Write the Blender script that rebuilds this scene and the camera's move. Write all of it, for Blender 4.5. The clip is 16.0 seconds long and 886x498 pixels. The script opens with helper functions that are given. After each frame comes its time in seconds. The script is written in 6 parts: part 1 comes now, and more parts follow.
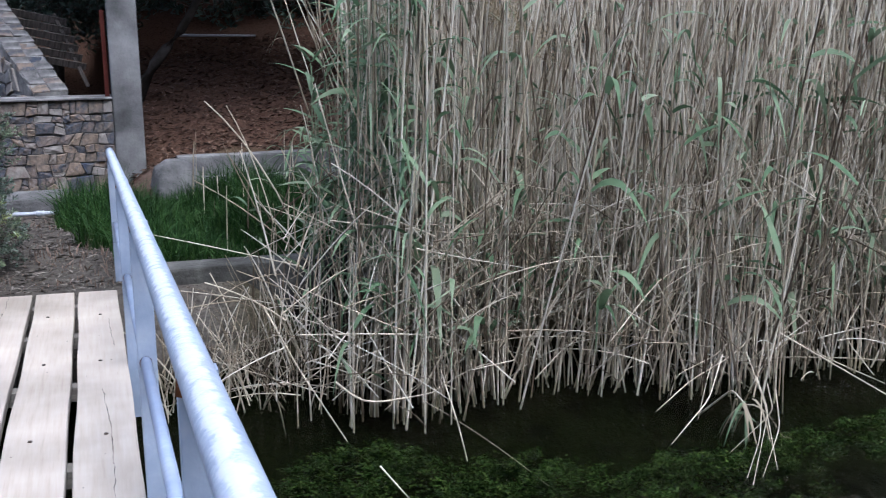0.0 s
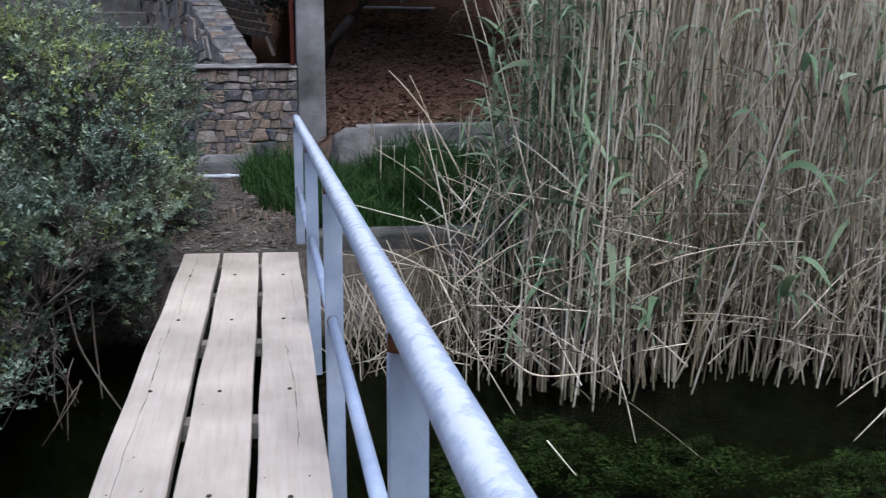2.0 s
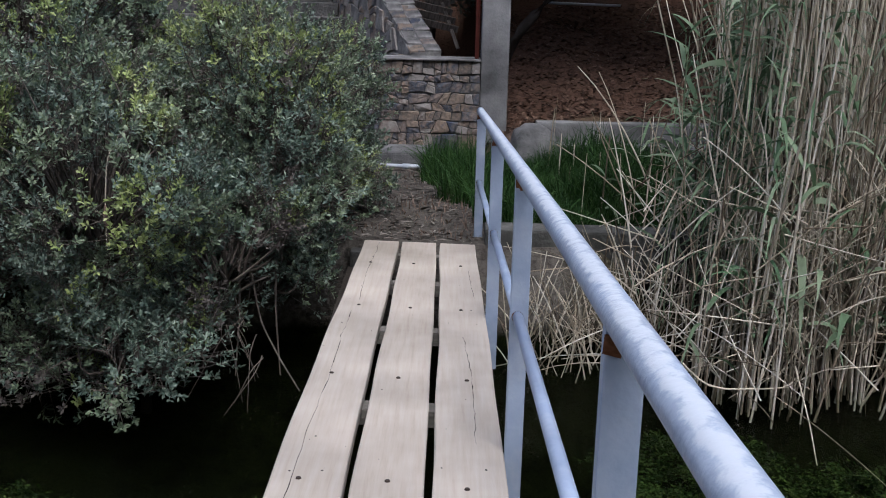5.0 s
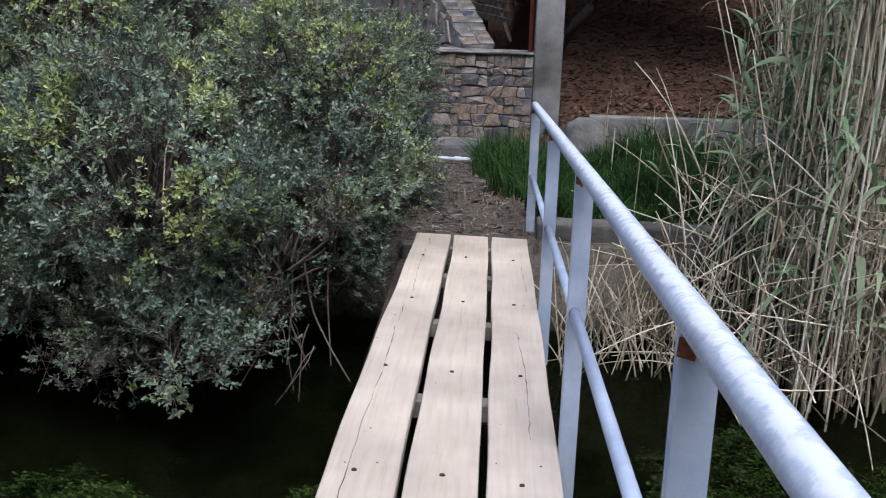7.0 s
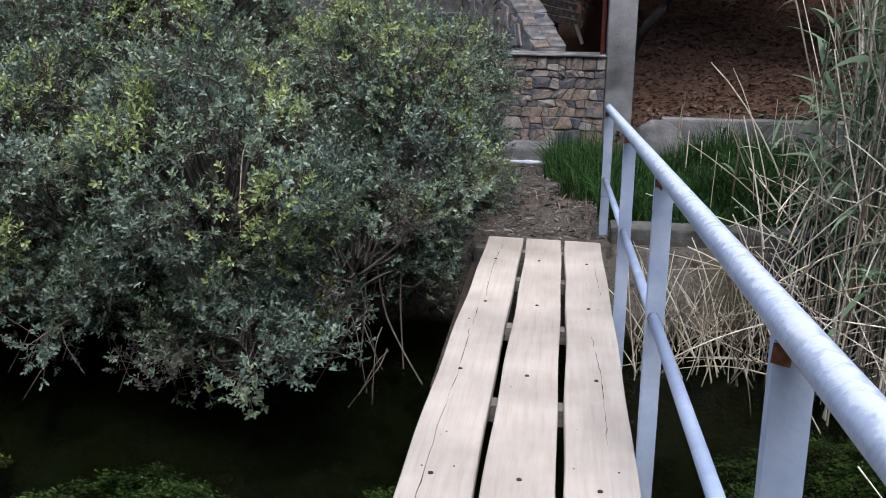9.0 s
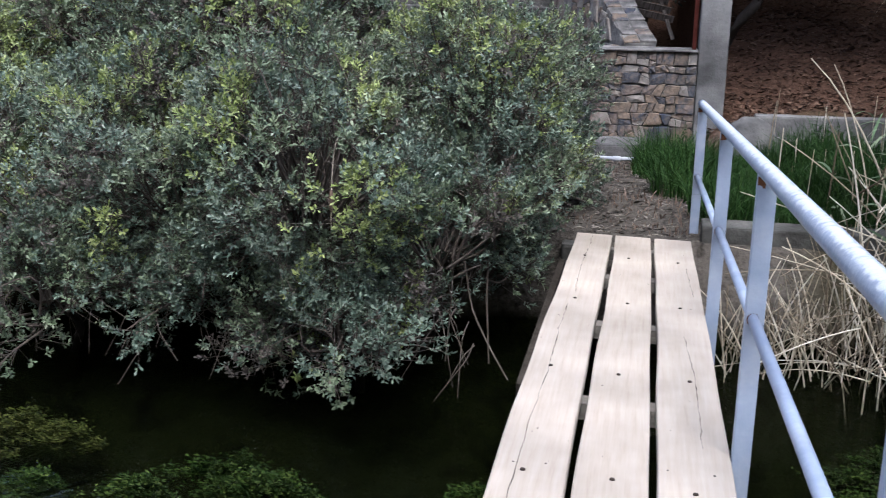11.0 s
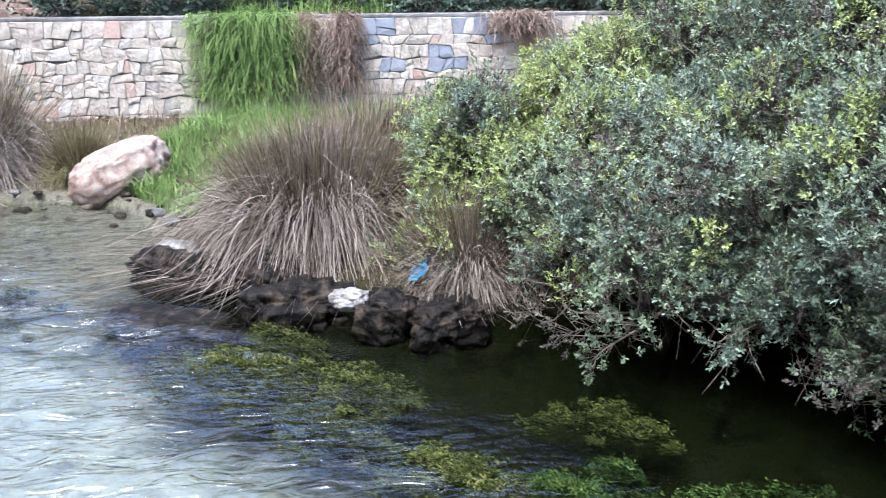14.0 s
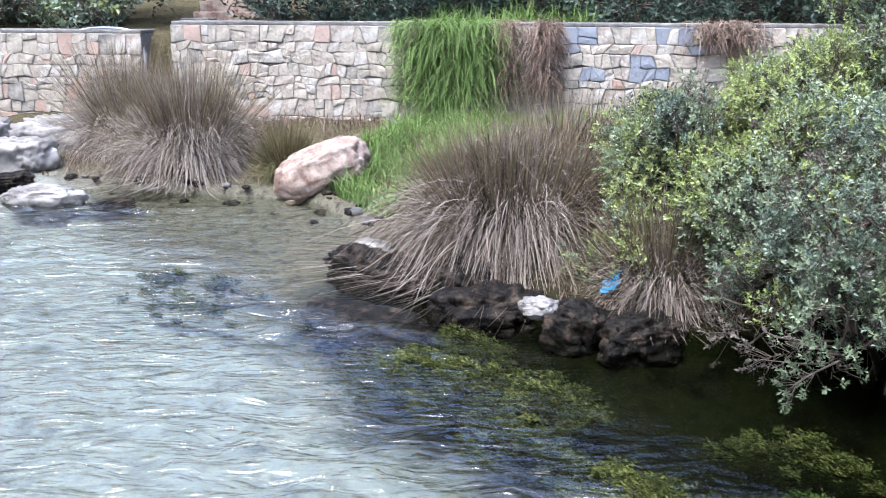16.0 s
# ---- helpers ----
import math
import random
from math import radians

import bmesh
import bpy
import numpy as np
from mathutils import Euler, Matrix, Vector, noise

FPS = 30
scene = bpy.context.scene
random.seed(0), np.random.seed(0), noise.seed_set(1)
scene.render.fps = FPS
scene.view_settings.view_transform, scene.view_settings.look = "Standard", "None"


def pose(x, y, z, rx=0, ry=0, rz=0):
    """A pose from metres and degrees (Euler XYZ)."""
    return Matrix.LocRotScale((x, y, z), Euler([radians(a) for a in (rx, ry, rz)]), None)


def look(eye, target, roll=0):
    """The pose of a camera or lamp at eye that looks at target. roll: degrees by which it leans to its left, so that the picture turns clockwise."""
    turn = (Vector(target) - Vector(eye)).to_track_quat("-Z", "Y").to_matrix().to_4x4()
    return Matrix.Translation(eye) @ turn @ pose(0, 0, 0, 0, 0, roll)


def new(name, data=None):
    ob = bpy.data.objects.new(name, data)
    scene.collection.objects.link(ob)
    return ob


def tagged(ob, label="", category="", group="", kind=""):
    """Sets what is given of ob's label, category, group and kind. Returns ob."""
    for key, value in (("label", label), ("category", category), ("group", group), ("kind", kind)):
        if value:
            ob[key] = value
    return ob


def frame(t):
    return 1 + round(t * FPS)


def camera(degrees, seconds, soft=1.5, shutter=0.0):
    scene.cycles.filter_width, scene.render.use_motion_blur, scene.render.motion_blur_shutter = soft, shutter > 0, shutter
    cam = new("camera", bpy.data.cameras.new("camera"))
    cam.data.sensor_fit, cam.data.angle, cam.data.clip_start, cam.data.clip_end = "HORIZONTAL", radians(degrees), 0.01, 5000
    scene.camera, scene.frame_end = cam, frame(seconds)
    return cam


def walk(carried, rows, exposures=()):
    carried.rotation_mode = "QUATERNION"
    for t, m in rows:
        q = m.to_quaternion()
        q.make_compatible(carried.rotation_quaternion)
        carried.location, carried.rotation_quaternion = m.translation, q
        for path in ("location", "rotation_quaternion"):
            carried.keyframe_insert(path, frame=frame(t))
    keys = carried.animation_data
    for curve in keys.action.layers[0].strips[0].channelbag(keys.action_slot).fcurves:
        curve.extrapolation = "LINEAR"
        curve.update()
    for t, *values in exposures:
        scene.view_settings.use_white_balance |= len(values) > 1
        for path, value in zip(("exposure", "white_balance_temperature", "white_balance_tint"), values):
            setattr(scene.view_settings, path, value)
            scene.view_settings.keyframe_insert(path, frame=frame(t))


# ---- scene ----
cam = camera(46.4, 16.0, 1.0, 0.4)
PATH = [
    (0, (0.27, -1.119, 1.603), (0.898, 0.729, 1.165), -0.2),
    (0.5, (0.257, -1.119, 1.603), (0.817, 0.746, 1.146), -0.3),
    (1, (0.239, -1.105, 1.598), (0.712, 0.78, 1.123), -1.1),
    (1.5, (0.235, -1.09, 1.589), (0.645, 0.809, 1.115), -0.3),
    (2, (0.206, -1.089, 1.583), (0.527, 0.826, 1.1), 0.3),
    (2.5, (0.192, -1.08, 1.584), (0.435, 0.843, 1.092), 0.4),
    (3, (0.178, -1.073, 1.576), (0.36, 0.856, 1.082), 0.1),
    (3.5, (0.165, -1.062, 1.575), (0.289, 0.872, 1.078), 0.5),
    (4, (0.156, -1.055, 1.573), (0.222, 0.882, 1.08), 0.8),
    (6.5, (0.109, -1.036, 1.569), (0.063, 0.899, 1.065), 2.0),
    (7, (0.1, -1.042, 1.576), (0.015, 0.89, 1.065), 1.8),
    (7.5, (0.086, -1.021, 1.57), (-0.055, 0.909, 1.065), 1.4),
    (8, (0.081, -1.038, 1.576), (-0.082, 0.89, 1.071), 1.6),
    (8.5, (0.077, -1.039, 1.575), (-0.113, 0.886, 1.069), 1.1),
    (11, (0.029, -1.034, 1.569), (-0.34, 0.862, 1.05), 0.8),
    (11.5, (-0.005, -1.05, 1.575), (-0.487, 0.819, 1.049), -0.4),
    (12, (0.003, -1.027, 1.584), (-0.711, 0.764, 1.055), -0.9),
    (12.5, (-0.028, -1.048, 1.6), (-0.894, 0.682, 1.095), -0.8),
    (13, (-0.092, -1.112, 1.584), (-1.179, 0.491, 1.087), -0.4),
    (13.5, (-0.138, -1.128, 1.591), (-1.38, 0.359, 1.093), -1.1),
    (14, (-0.143, -1.119, 1.585), (-1.454, 0.307, 1.088), -0.6),
    (14.5, (-0.202, -1.086, 1.59), (-1.581, 0.273, 1.088), -0.3),
    (15, (-0.219, -1.098, 1.579), (-1.687, 0.169, 1.089), 0.2),
    (15.5, (-0.177, -1.142, 1.576), (-1.7, 0.063, 1.096), 0.4),
    (16, (-0.192, -1.139, 1.574), (-1.746, 0.025, 1.095), 0.1),
]
walk(cam, [(t, look(eye, target, roll)) for t, eye, target, roll in PATH], ((0.0, 1.75, 5200, 10), (2.0, 1.43, 5300, 10), (3.5, 1.06, 5500, 10), (4.2, 1.06, 5500, 10), (7.0, 1.54, 5600, 10), (8.7, 1.59, 5550, 10), (11.0, 1.80, 5500, 10), (11.5, 2.07, 5400, 10), (12.0, 1.96, 5450, 10), (12.5, 2.54, 5550, 10), (13.0, 2.76, 5400, 10), (14.5, 2.86, 5400, 10), (16.0, 2.70, 5450, 10)))

# ---- world, sun, exposure ----
world = bpy.data.worlds.new("overcast_sky")
scene.world = world
world.use_nodes = True
wn, wl = world.node_tree.nodes, world.node_tree.links
sky = wn.new("ShaderNodeTexSky")
sky.sky_type = 'NISHITA'
sky.sun_disc = False
sky.sun_elevation = radians(65)
sky.sun_rotation = radians(169)
sky.air_density, sky.dust_density, sky.ozone_density = 0.6, 5.0, 0.8
wl.new(sky.outputs[0], wn["Background"].inputs[0])
wn["Background"].inputs[1].default_value = 0.15
sun_data = bpy.data.lights.new("sun", 'SUN')
sun_data.energy, sun_data.angle, sun_data.color = 0.6, radians(30), (1.0, 0.97, 0.92)
sun = new("sun", sun_data)
sun.matrix_world = look((2, -8, 22), (0, 2, 0))

# ---- helpers ----
rng = np.random.default_rng(7)
WATER = -0.70
ALBEDO = 0.56  # brings the colour scale below to real reflectances


def np_mesh(name, verts, faces, smooth=False):
    """A mesh from arrays of places and of triangles or quads."""
    me = bpy.data.meshes.new(name)
    verts, faces = np.asarray(verts, np.float32), np.asarray(faces, np.int32)
    me.vertices.add(len(verts))
    me.vertices.foreach_set("co", verts.ravel())
    me.loops.add(faces.size)
    me.loops.foreach_set("vertex_index", faces.ravel())
    me.polygons.add(len(faces))
    me.polygons.foreach_set("loop_start", np.arange(len(faces), dtype=np.int32) * faces.shape[1])
    if smooth:
        me.polygons.foreach_set("use_smooth", np.ones(len(faces), bool))
    me.update(calc_edges=True)
    return me


def thing(name, at, label, category, group="", kind=""):
    ob = new(name)
    ob.location = at
    ob.empty_display_size = 0.1
    return tagged(ob, label, category, group, kind)


def part(name, data, material, parent=None, label="", at=None):
    """A mesh (or bmesh) as one object under a thing or part, given in world metres."""
    if isinstance(data, bmesh.types.BMesh):
        me = bpy.data.meshes.new(name)
        data.to_mesh(me)
        data.free()
        data = me
    if material is not None and not data.materials:
        data.materials.append(material)
    ob = new(name, data)
    if at is not None:
        ob.matrix_basis = at
    if parent is not None:
        ob.parent = parent
        chain, up = Matrix(), parent
        while up is not None:
            chain = up.matrix_basis @ chain
            up = up.parent
        ob.matrix_parent_inverse = chain.inverted()
    if label:
        ob["label"] = label
    return ob


def box(bm, x0, x1, y0, y1, z0, z1, bevel=0.0, jitter=0.0):
    r = bmesh.ops.create_cube(bm, size=1)
    for v in r["verts"]:
        v.co = Vector(((x0 + x1) / 2 + v.co.x * (x1 - x0), (y0 + y1) / 2 + v.co.y * (y1 - y0), (z0 + z1) / 2 + v.co.z * (z1 - z0)))
        if jitter:
            v.co += Vector(rng.uniform(-jitter, jitter, 3))
    if bevel:
        edges = list({e for v in r["verts"] for e in v.link_edges})
        bmesh.ops.bevel(bm, geom=edges, offset=bevel, segments=2, affect='EDGES', profile=0.6)
    return bm


def tubes(paths, radii, sides=6):
    """Tapered round stems along paths (N, S, 3) with radii (N, S): places and quads."""
    paths, radii = np.asarray(paths, float), np.asarray(radii, float)
    n, s, _ = paths.shape
    tangent = np.gradient(paths, axis=1)
    tangent /= np.linalg.norm(tangent, axis=-1, keepdims=True) + 1e-9
    ref = np.where(np.abs(tangent[..., 2:3]) > 0.8, np.array([1.0, 0, 0]), np.array([0, 0, 1.0]))
    u = np.cross(tangent, ref)
    u /= np.linalg.norm(u, axis=-1, keepdims=True) + 1e-9
    w = np.cross(tangent, u)
    a = np.linspace(0, 2 * np.pi, sides, endpoint=False)
    ring = u[:, :, None] * np.cos(a)[:, None] + w[:, :, None] * np.sin(a)[:, None]
    verts = paths[:, :, None] + ring * radii[:, :, None, None]
    idx = np.arange(n * s * sides).reshape(n, s, sides)
    i, j = idx[:, :-1], idx[:, 1:]
    quads = np.stack([i, np.roll(i, -1, 2), np.roll(j, -1, 2), j], -1).reshape(-1, 4)
    verts = verts.reshape(-1, 3)
    return verts, quads


def ribbons(paths, widths, side):
    """Flat blades along paths (N, S, 3), half widths (N, S), side vectors (N, 3)."""
    n, s, _ = paths.shape
    verts = np.stack([paths - side[:, None] * widths[..., None], paths + side[:, None] * widths[..., None]], 2)
    idx = np.arange(n * s * 2).reshape(n, s, 2)
    quads = np.stack([idx[:, :-1, 0], idx[:, :-1, 1], idx[:, 1:, 1], idx[:, 1:, 0]], -1).reshape(-1, 4)
    return verts.reshape(-1, 3), quads


def leaves(base, way, up, length, width):
    """Rhombic leaves: base points, growing way, upper side, lengths and widths."""
    way = way / (np.linalg.norm(way, axis=1, keepdims=True) + 1e-9)
    side = np.cross(way, up)
    side /= np.linalg.norm(side, axis=1, keepdims=True) + 1e-9
    nor = np.cross(side, way)
    L, w = length[:, None], width[:, None]
    verts = np.stack([base, base + way * L * 0.64 + side * w * 0.5 + nor * w * 0.12, base + way * L - nor * L * 0.08,
                      base + way * L * 0.64 - side * w * 0.5 + nor * w * 0.12], 1)
    return verts.reshape(-1, 3), np.arange(len(base) * 4).reshape(-1, 4)


def merge(*pieces):
    verts, faces, n = [], [], 0
    for v, q in pieces:
        verts.append(v)
        faces.append(np.asarray(q) + n)
        n += len(v)
    return np.concatenate(verts), np.concatenate(faces)


def unit(v):
    return v / (np.linalg.norm(v, axis=-1, keepdims=True) + 1e-9)


def rock(name, at, size, turn=0.0, rough=0.25, seed=0, sub=4, flat=0.0):
    """A weathered stone: an icosphere pushed about at three scales."""
    bm = bmesh.new()
    bmesh.ops.create_icosphere(bm, subdivisions=sub, radius=1)
    off = Vector((seed * 7.3, seed * 3.1, seed * 1.7))
    for v in bm.verts:
        p = v.co.normalized()
        q = Vector((math.copysign(abs(p.x) ** 0.75, p.x), math.copysign(abs(p.y) ** 0.75, p.y), math.copysign(abs(p.z) ** 0.8, p.z)))
        k = 1 + rough * noise.noise(p * 1.3 + off) + rough * 0.5 * noise.noise(p * 3.1 + off) + rough * 0.34 * noise.noise(p * 8 + off) + rough * 0.2 * noise.noise(p * 19 + off) - rough * 0.35 * max(0.0, 0.22 - abs(noise.noise(p * 2.6 + off * 1.3)))
        v.co = q * k
        v.co.x, v.co.y, v.co.z = v.co.x * size[0] / 2, v.co.y * size[1] / 2, v.co.z * size[2] / 2
    for f in bm.faces:
        f.smooth = True
    me = bpy.data.meshes.new(name)
    bm.to_mesh(me)
    bm.free()
    ob = new(name, me)
    ob.matrix_basis = pose(*at, 0, flat, turn)
    return ob


# ---- materials ----
def mat(name, cols, scale=6.0, rough=0.75, bump=0.25, bscale=45.0, rnd="", stretch=(1, 1, 1), big=1.2, bigamt=0.35, spread=0.35, translucent=0.0, metal=0.0, spec=0.08, detail=6.0, hue=0.0, coords="Object"):
    """Procedural surface: colours over grain noise, stains at a larger scale, variation from piece to piece, and relief."""
    m = bpy.data.materials.new(name)
    m.use_nodes = True
    n, l = m.node_tree.nodes, m.node_tree.links
    bsdf = n["Principled BSDF"]
    tc = n.new("ShaderNodeTexCoord")
    mp = n.new("ShaderNodeMapping")
    mp.inputs["Scale"].default_value = stretch
    l.new(tc.outputs[coords], mp.inputs[0])
    no = n.new("ShaderNodeTexNoise")
    no.inputs["Scale"].default_value, no.inputs["Detail"].default_value, no.inputs["Roughness"].default_value = scale, detail, 0.65
    l.new(mp.outputs[0], no.inputs["Vector"])
    src = no.outputs["Fac"]
    if rnd:
        rs = n.new("ShaderNodeObjectInfo").outputs["Random"] if rnd == "object" else n.new("ShaderNodeNewGeometry").outputs["Random Per Island"]
        mixn = n.new("ShaderNodeMath")
        mixn.operation = 'MULTIPLY_ADD'
        l.new(rs, mixn.inputs[0])
        mixn.inputs[1].default_value = spread * 2
        sub = n.new("ShaderNodeMath")
        sub.operation = 'SUBTRACT'
        l.new(src, sub.inputs[0])
        sub.inputs[1].default_value = spread
        l.new(sub.outputs[0], mixn.inputs[2])
        src = mixn.outputs[0]
    ramp = n.new("ShaderNodeValToRGB")
    e = ramp.color_ramp.elements
    while len(e) < len(cols):
        e.new(0.5)
    for i, c in enumerate(cols):
        e[i].position = 0.28 + 0.44 * i / max(1, len(cols) - 1) if not rnd else 0.08 + 0.84 * i / max(1, len(cols) - 1)
        e[i].color = (c[0] * ALBEDO, c[1] * ALBEDO, c[2] * ALBEDO, 1)
    l.new(src, ramp.inputs[0])
    bigno = n.new("ShaderNodeTexNoise")
    bigno.inputs["Scale"].default_value, bigno.inputs["Detail"].default_value = big, 4
    l.new(tc.outputs[coords], bigno.inputs["Vector"])
    mr = n.new("ShaderNodeMapRange")
    mr.inputs[1].default_value, mr.inputs[2].default_value, mr.inputs[3].default_value, mr.inputs[4].default_value = 0.3, 0.7, 1 - bigamt, 1 + bigamt * 0.4
    l.new(bigno.outputs["Fac"], mr.inputs[0])
    mul = n.new("ShaderNodeMix")
    mul.data_type, mul.blend_type = 'RGBA', 'MULTIPLY'
    mul.inputs[0].default_value = 1
    l.new(ramp.outputs[0], mul.inputs[6])
    l.new(mr.outputs[0], mul.inputs[7])
    col = mul.outputs[2]
    l.new(col, bsdf.inputs["Base Color"])
    bsdf.inputs["Roughness"].default_value, bsdf.inputs["Metallic"].default_value = rough, metal
    bsdf.inputs["Specular IOR Level"].default_value = spec
    if bump:
        bn = n.new("ShaderNodeTexNoise")
        bn.inputs["Scale"].default_value, bn.inputs["Detail"].default_value = bscale, 5
        l.new(mp.outputs[0], bn.inputs["Vector"])
        bp = n.new("ShaderNodeBump")
        bp.inputs["Strength"].default_value, bp.inputs["Distance"].default_value = bump, 0.02
        l.new(bn.outputs["Fac"], bp.inputs["Height"])
        l.new(bp.outputs[0], bsdf.inputs["Normal"])
    if translucent:
        tr = n.new("ShaderNodeBsdfTranslucent")
        l.new(col, tr.inputs[0])
        mx = n.new("ShaderNodeMixShader")
        mx.inputs[0].default_value = translucent
        l.new(bsdf.outputs[0], mx.inputs[1])
        l.new(tr.outputs[0], mx.inputs[2])
        l.new(mx.outputs[0], n["Material Output"].inputs[0])
    return m


M_PLANK = mat("pine", [(0.42, 0.34, 0.255), (0.64, 0.55, 0.44), (0.74, 0.665, 0.56)], 5, 0.6, 0.15, 60, rnd="object", spread=0.12, stretch=(11, 0.5, 11), big=1.7, bigamt=0.32)
M_OLDWOOD = mat("weathered_wood", [(0.07, 0.06, 0.05), (0.19, 0.165, 0.14), (0.34, 0.29, 0.25)], 5, 0.85, 0.4, 40, stretch=(9, 9, 0.8))
M_PAINT = mat("pale_blue_paint", [(0.40, 0.48, 0.62), (0.48, 0.56, 0.70), (0.60, 0.66, 0.76)], 7, 0.42, 0.1, 60, big=4, bigamt=0.2)
M_RUST = mat("rust", [(0.09, 0.035, 0.018), (0.2, 0.08, 0.035), (0.3, 0.14, 0.07)], 20, 0.9, 0.5, 80)
M_SCREW = mat("dark_screw", [(0.03, 0.024, 0.02), (0.06, 0.045, 0.036), (0.12, 0.085, 0.06)], 20, 0.8, 0.2, 80)
M_REDSTEEL = mat("red_oxide_steel", [(0.07, 0.018, 0.014), (0.12, 0.03, 0.022), (0.16, 0.05, 0.035)], 12, 0.7, 0.2, 60)
M_CONCDARK = mat("mossy_concrete", [(0.06, 0.058, 0.05), (0.13, 0.127, 0.112), (0.22, 0.213, 0.19)], 5, 0.92, 0.6, 30, big=2.4, bigamt=0.5)
M_CONC = mat("old_concrete", [(0.11, 0.107, 0.102), (0.21, 0.205, 0.195), (0.32, 0.31, 0.295)], 4, 0.9, 0.45, 35, big=1.6, bigamt=0.45)
M_PILLAR = mat("concrete_pillar", [(0.2, 0.195, 0.185), (0.31, 0.305, 0.295), (0.4, 0.39, 0.37)], 3.2, 0.9, 0.35, 40, big=2.3, bigamt=0.6)
M_MORTAR = mat("mortar", [(0.18, 0.17, 0.16), (0.28, 0.27, 0.255), (0.38, 0.37, 0.35)], 9, 0.95, 0.6, 50)
M_MORTARDARK = mat("dark_mortar", [(0.06, 0.057, 0.053), (0.13, 0.125, 0.115), (0.2, 0.19, 0.18)], 9, 0.95, 0.6, 50)
M_STONE = mat("wall_stone", [(0.38, 0.37, 0.345), (0.52, 0.48, 0.41), (0.62, 0.555, 0.455), (0.66, 0.605, 0.51), (0.55, 0.475, 0.40), (0.68, 0.64, 0.57)], 5, 0.9, 1.0, 14, rnd="object", spread=0.42, big=7, bigamt=0.4)
M_STONEBLUE = mat("blue_grey_stone", [(0.25, 0.28, 0.34), (0.33, 0.36, 0.42), (0.42, 0.44, 0.47)], 5, 0.8, 0.4, 25, rnd="object", spread=0.15)
M_STONEPINK = mat("orange_stone", [(0.5, 0.33, 0.25), (0.57, 0.42, 0.34), (0.62, 0.5, 0.43)], 5, 0.85, 0.4, 25, rnd="object", spread=0.15)
M_OLDSTONE = mat("old_masonry", [(0.12, 0.115, 0.11), (0.25, 0.24, 0.225), (0.38, 0.36, 0.335)], 6, 0.92, 0.9, 14, big=3, bigamt=0.5)
M_RUBBLE = mat("rubble_stone", [(0.075, 0.09, 0.125), (0.17, 0.15, 0.13), (0.32, 0.245, 0.18), (0.10, 0.11, 0.13), (0.24, 0.19, 0.155), (0.33, 0.30, 0.265)], 6, 0.88, 0.6, 30, rnd="object", spread=0.42, big=4, bigamt=0.3)
M_BOULDER = mat("pink_limestone", [(0.18, 0.10, 0.08), (0.36, 0.265, 0.215), (0.50, 0.415, 0.355), (0.41, 0.33, 0.28)], 7, 0.85, 0.9, 14, big=3.0, bigamt=0.35)
M_PALEBAR = mat("grey_timber", [(0.2, 0.18, 0.155), (0.32, 0.29, 0.25), (0.42, 0.39, 0.34)], 6, 0.85, 0.3, 40, stretch=(1, 9, 9))
M_WHITEROCK = mat("white_limestone", [(0.2, 0.185, 0.17), (0.38, 0.36, 0.335), (0.52, 0.495, 0.465)], 5, 0.85, 1.0, 12, big=4, bigamt=0.45)
M_DARKROCK = mat("wet_dark_rock", [(0.005, 0.0048, 0.004), (0.017, 0.0145, 0.0115), (0.10, 0.075, 0.052)], 9, 0.6, 1.0, 24, big=4, bigamt=0.6)
M_REED = mat("dry_reed", [(0.12, 0.09, 0.06), (0.5, 0.415, 0.29), (0.86, 0.76, 0.575), (0.96, 0.89, 0.74)], 3, 0.65, 0.1, 60, rnd="island", spread=0.42, big=0.9, bigamt=0.2)
M_REEDLEAF = mat("reed_leaf", [(0.10, 0.18, 0.09), (0.23, 0.33, 0.18), (0.45, 0.53, 0.34)], 3, 0.5, 0.05, 60, rnd="island", spread=0.3, translucent=0.25)
M_REEDDRYLEAF = mat("dry_reed_leaf", [(0.26, 0.2, 0.13), (0.42, 0.35, 0.24), (0.56, 0.5, 0.38)], 3, 0.7, 0.05, 60, rnd="island", spread=0.35, translucent=0.2)
M_PLUME = mat("reed_plume", [(0.4, 0.3, 0.17), (0.55, 0.43, 0.26), (0.62, 0.52, 0.35)], 3, 0.8, 0.05, 60, rnd="island", spread=0.3, translucent=0.25)
M_LEAF = mat("grey_green_leaf", [(0.05, 0.088, 0.062), (0.16, 0.23, 0.165), (0.32, 0.405, 0.295), (0.53, 0.62, 0.47)], 1.1, 0.42, 0.0, 10, rnd="island", spread=0.3, translucent=0.18, big=2.6, bigamt=0.5, spec=0.3)
M_LEAFYELLOW = mat("yellow_green_leaf", [(0.23, 0.31, 0.08), (0.47, 0.57, 0.18), (0.74, 0.81, 0.36)], 1.1, 0.45, 0.0, 10, rnd="island", spread=0.3, translucent=0.25, spec=0.3)
M_LEAFOLIVE = mat("olive_leaf", [(0.11, 0.16, 0.085), (0.30, 0.38, 0.22), (0.56, 0.65, 0.42)], 1.1, 0.45, 0.0, 10, rnd="island", spread=0.3, translucent=0.2, big=2.6, bigamt=0.5, spec=0.3)
M_LEAFBROWN = mat("faded_leaf", [(0.09, 0.075, 0.065), (0.19, 0.165, 0.14), (0.3, 0.27, 0.23)], 1.1, 0.55, 0.0, 10, rnd="island", spread=0.3, translucent=0.15)
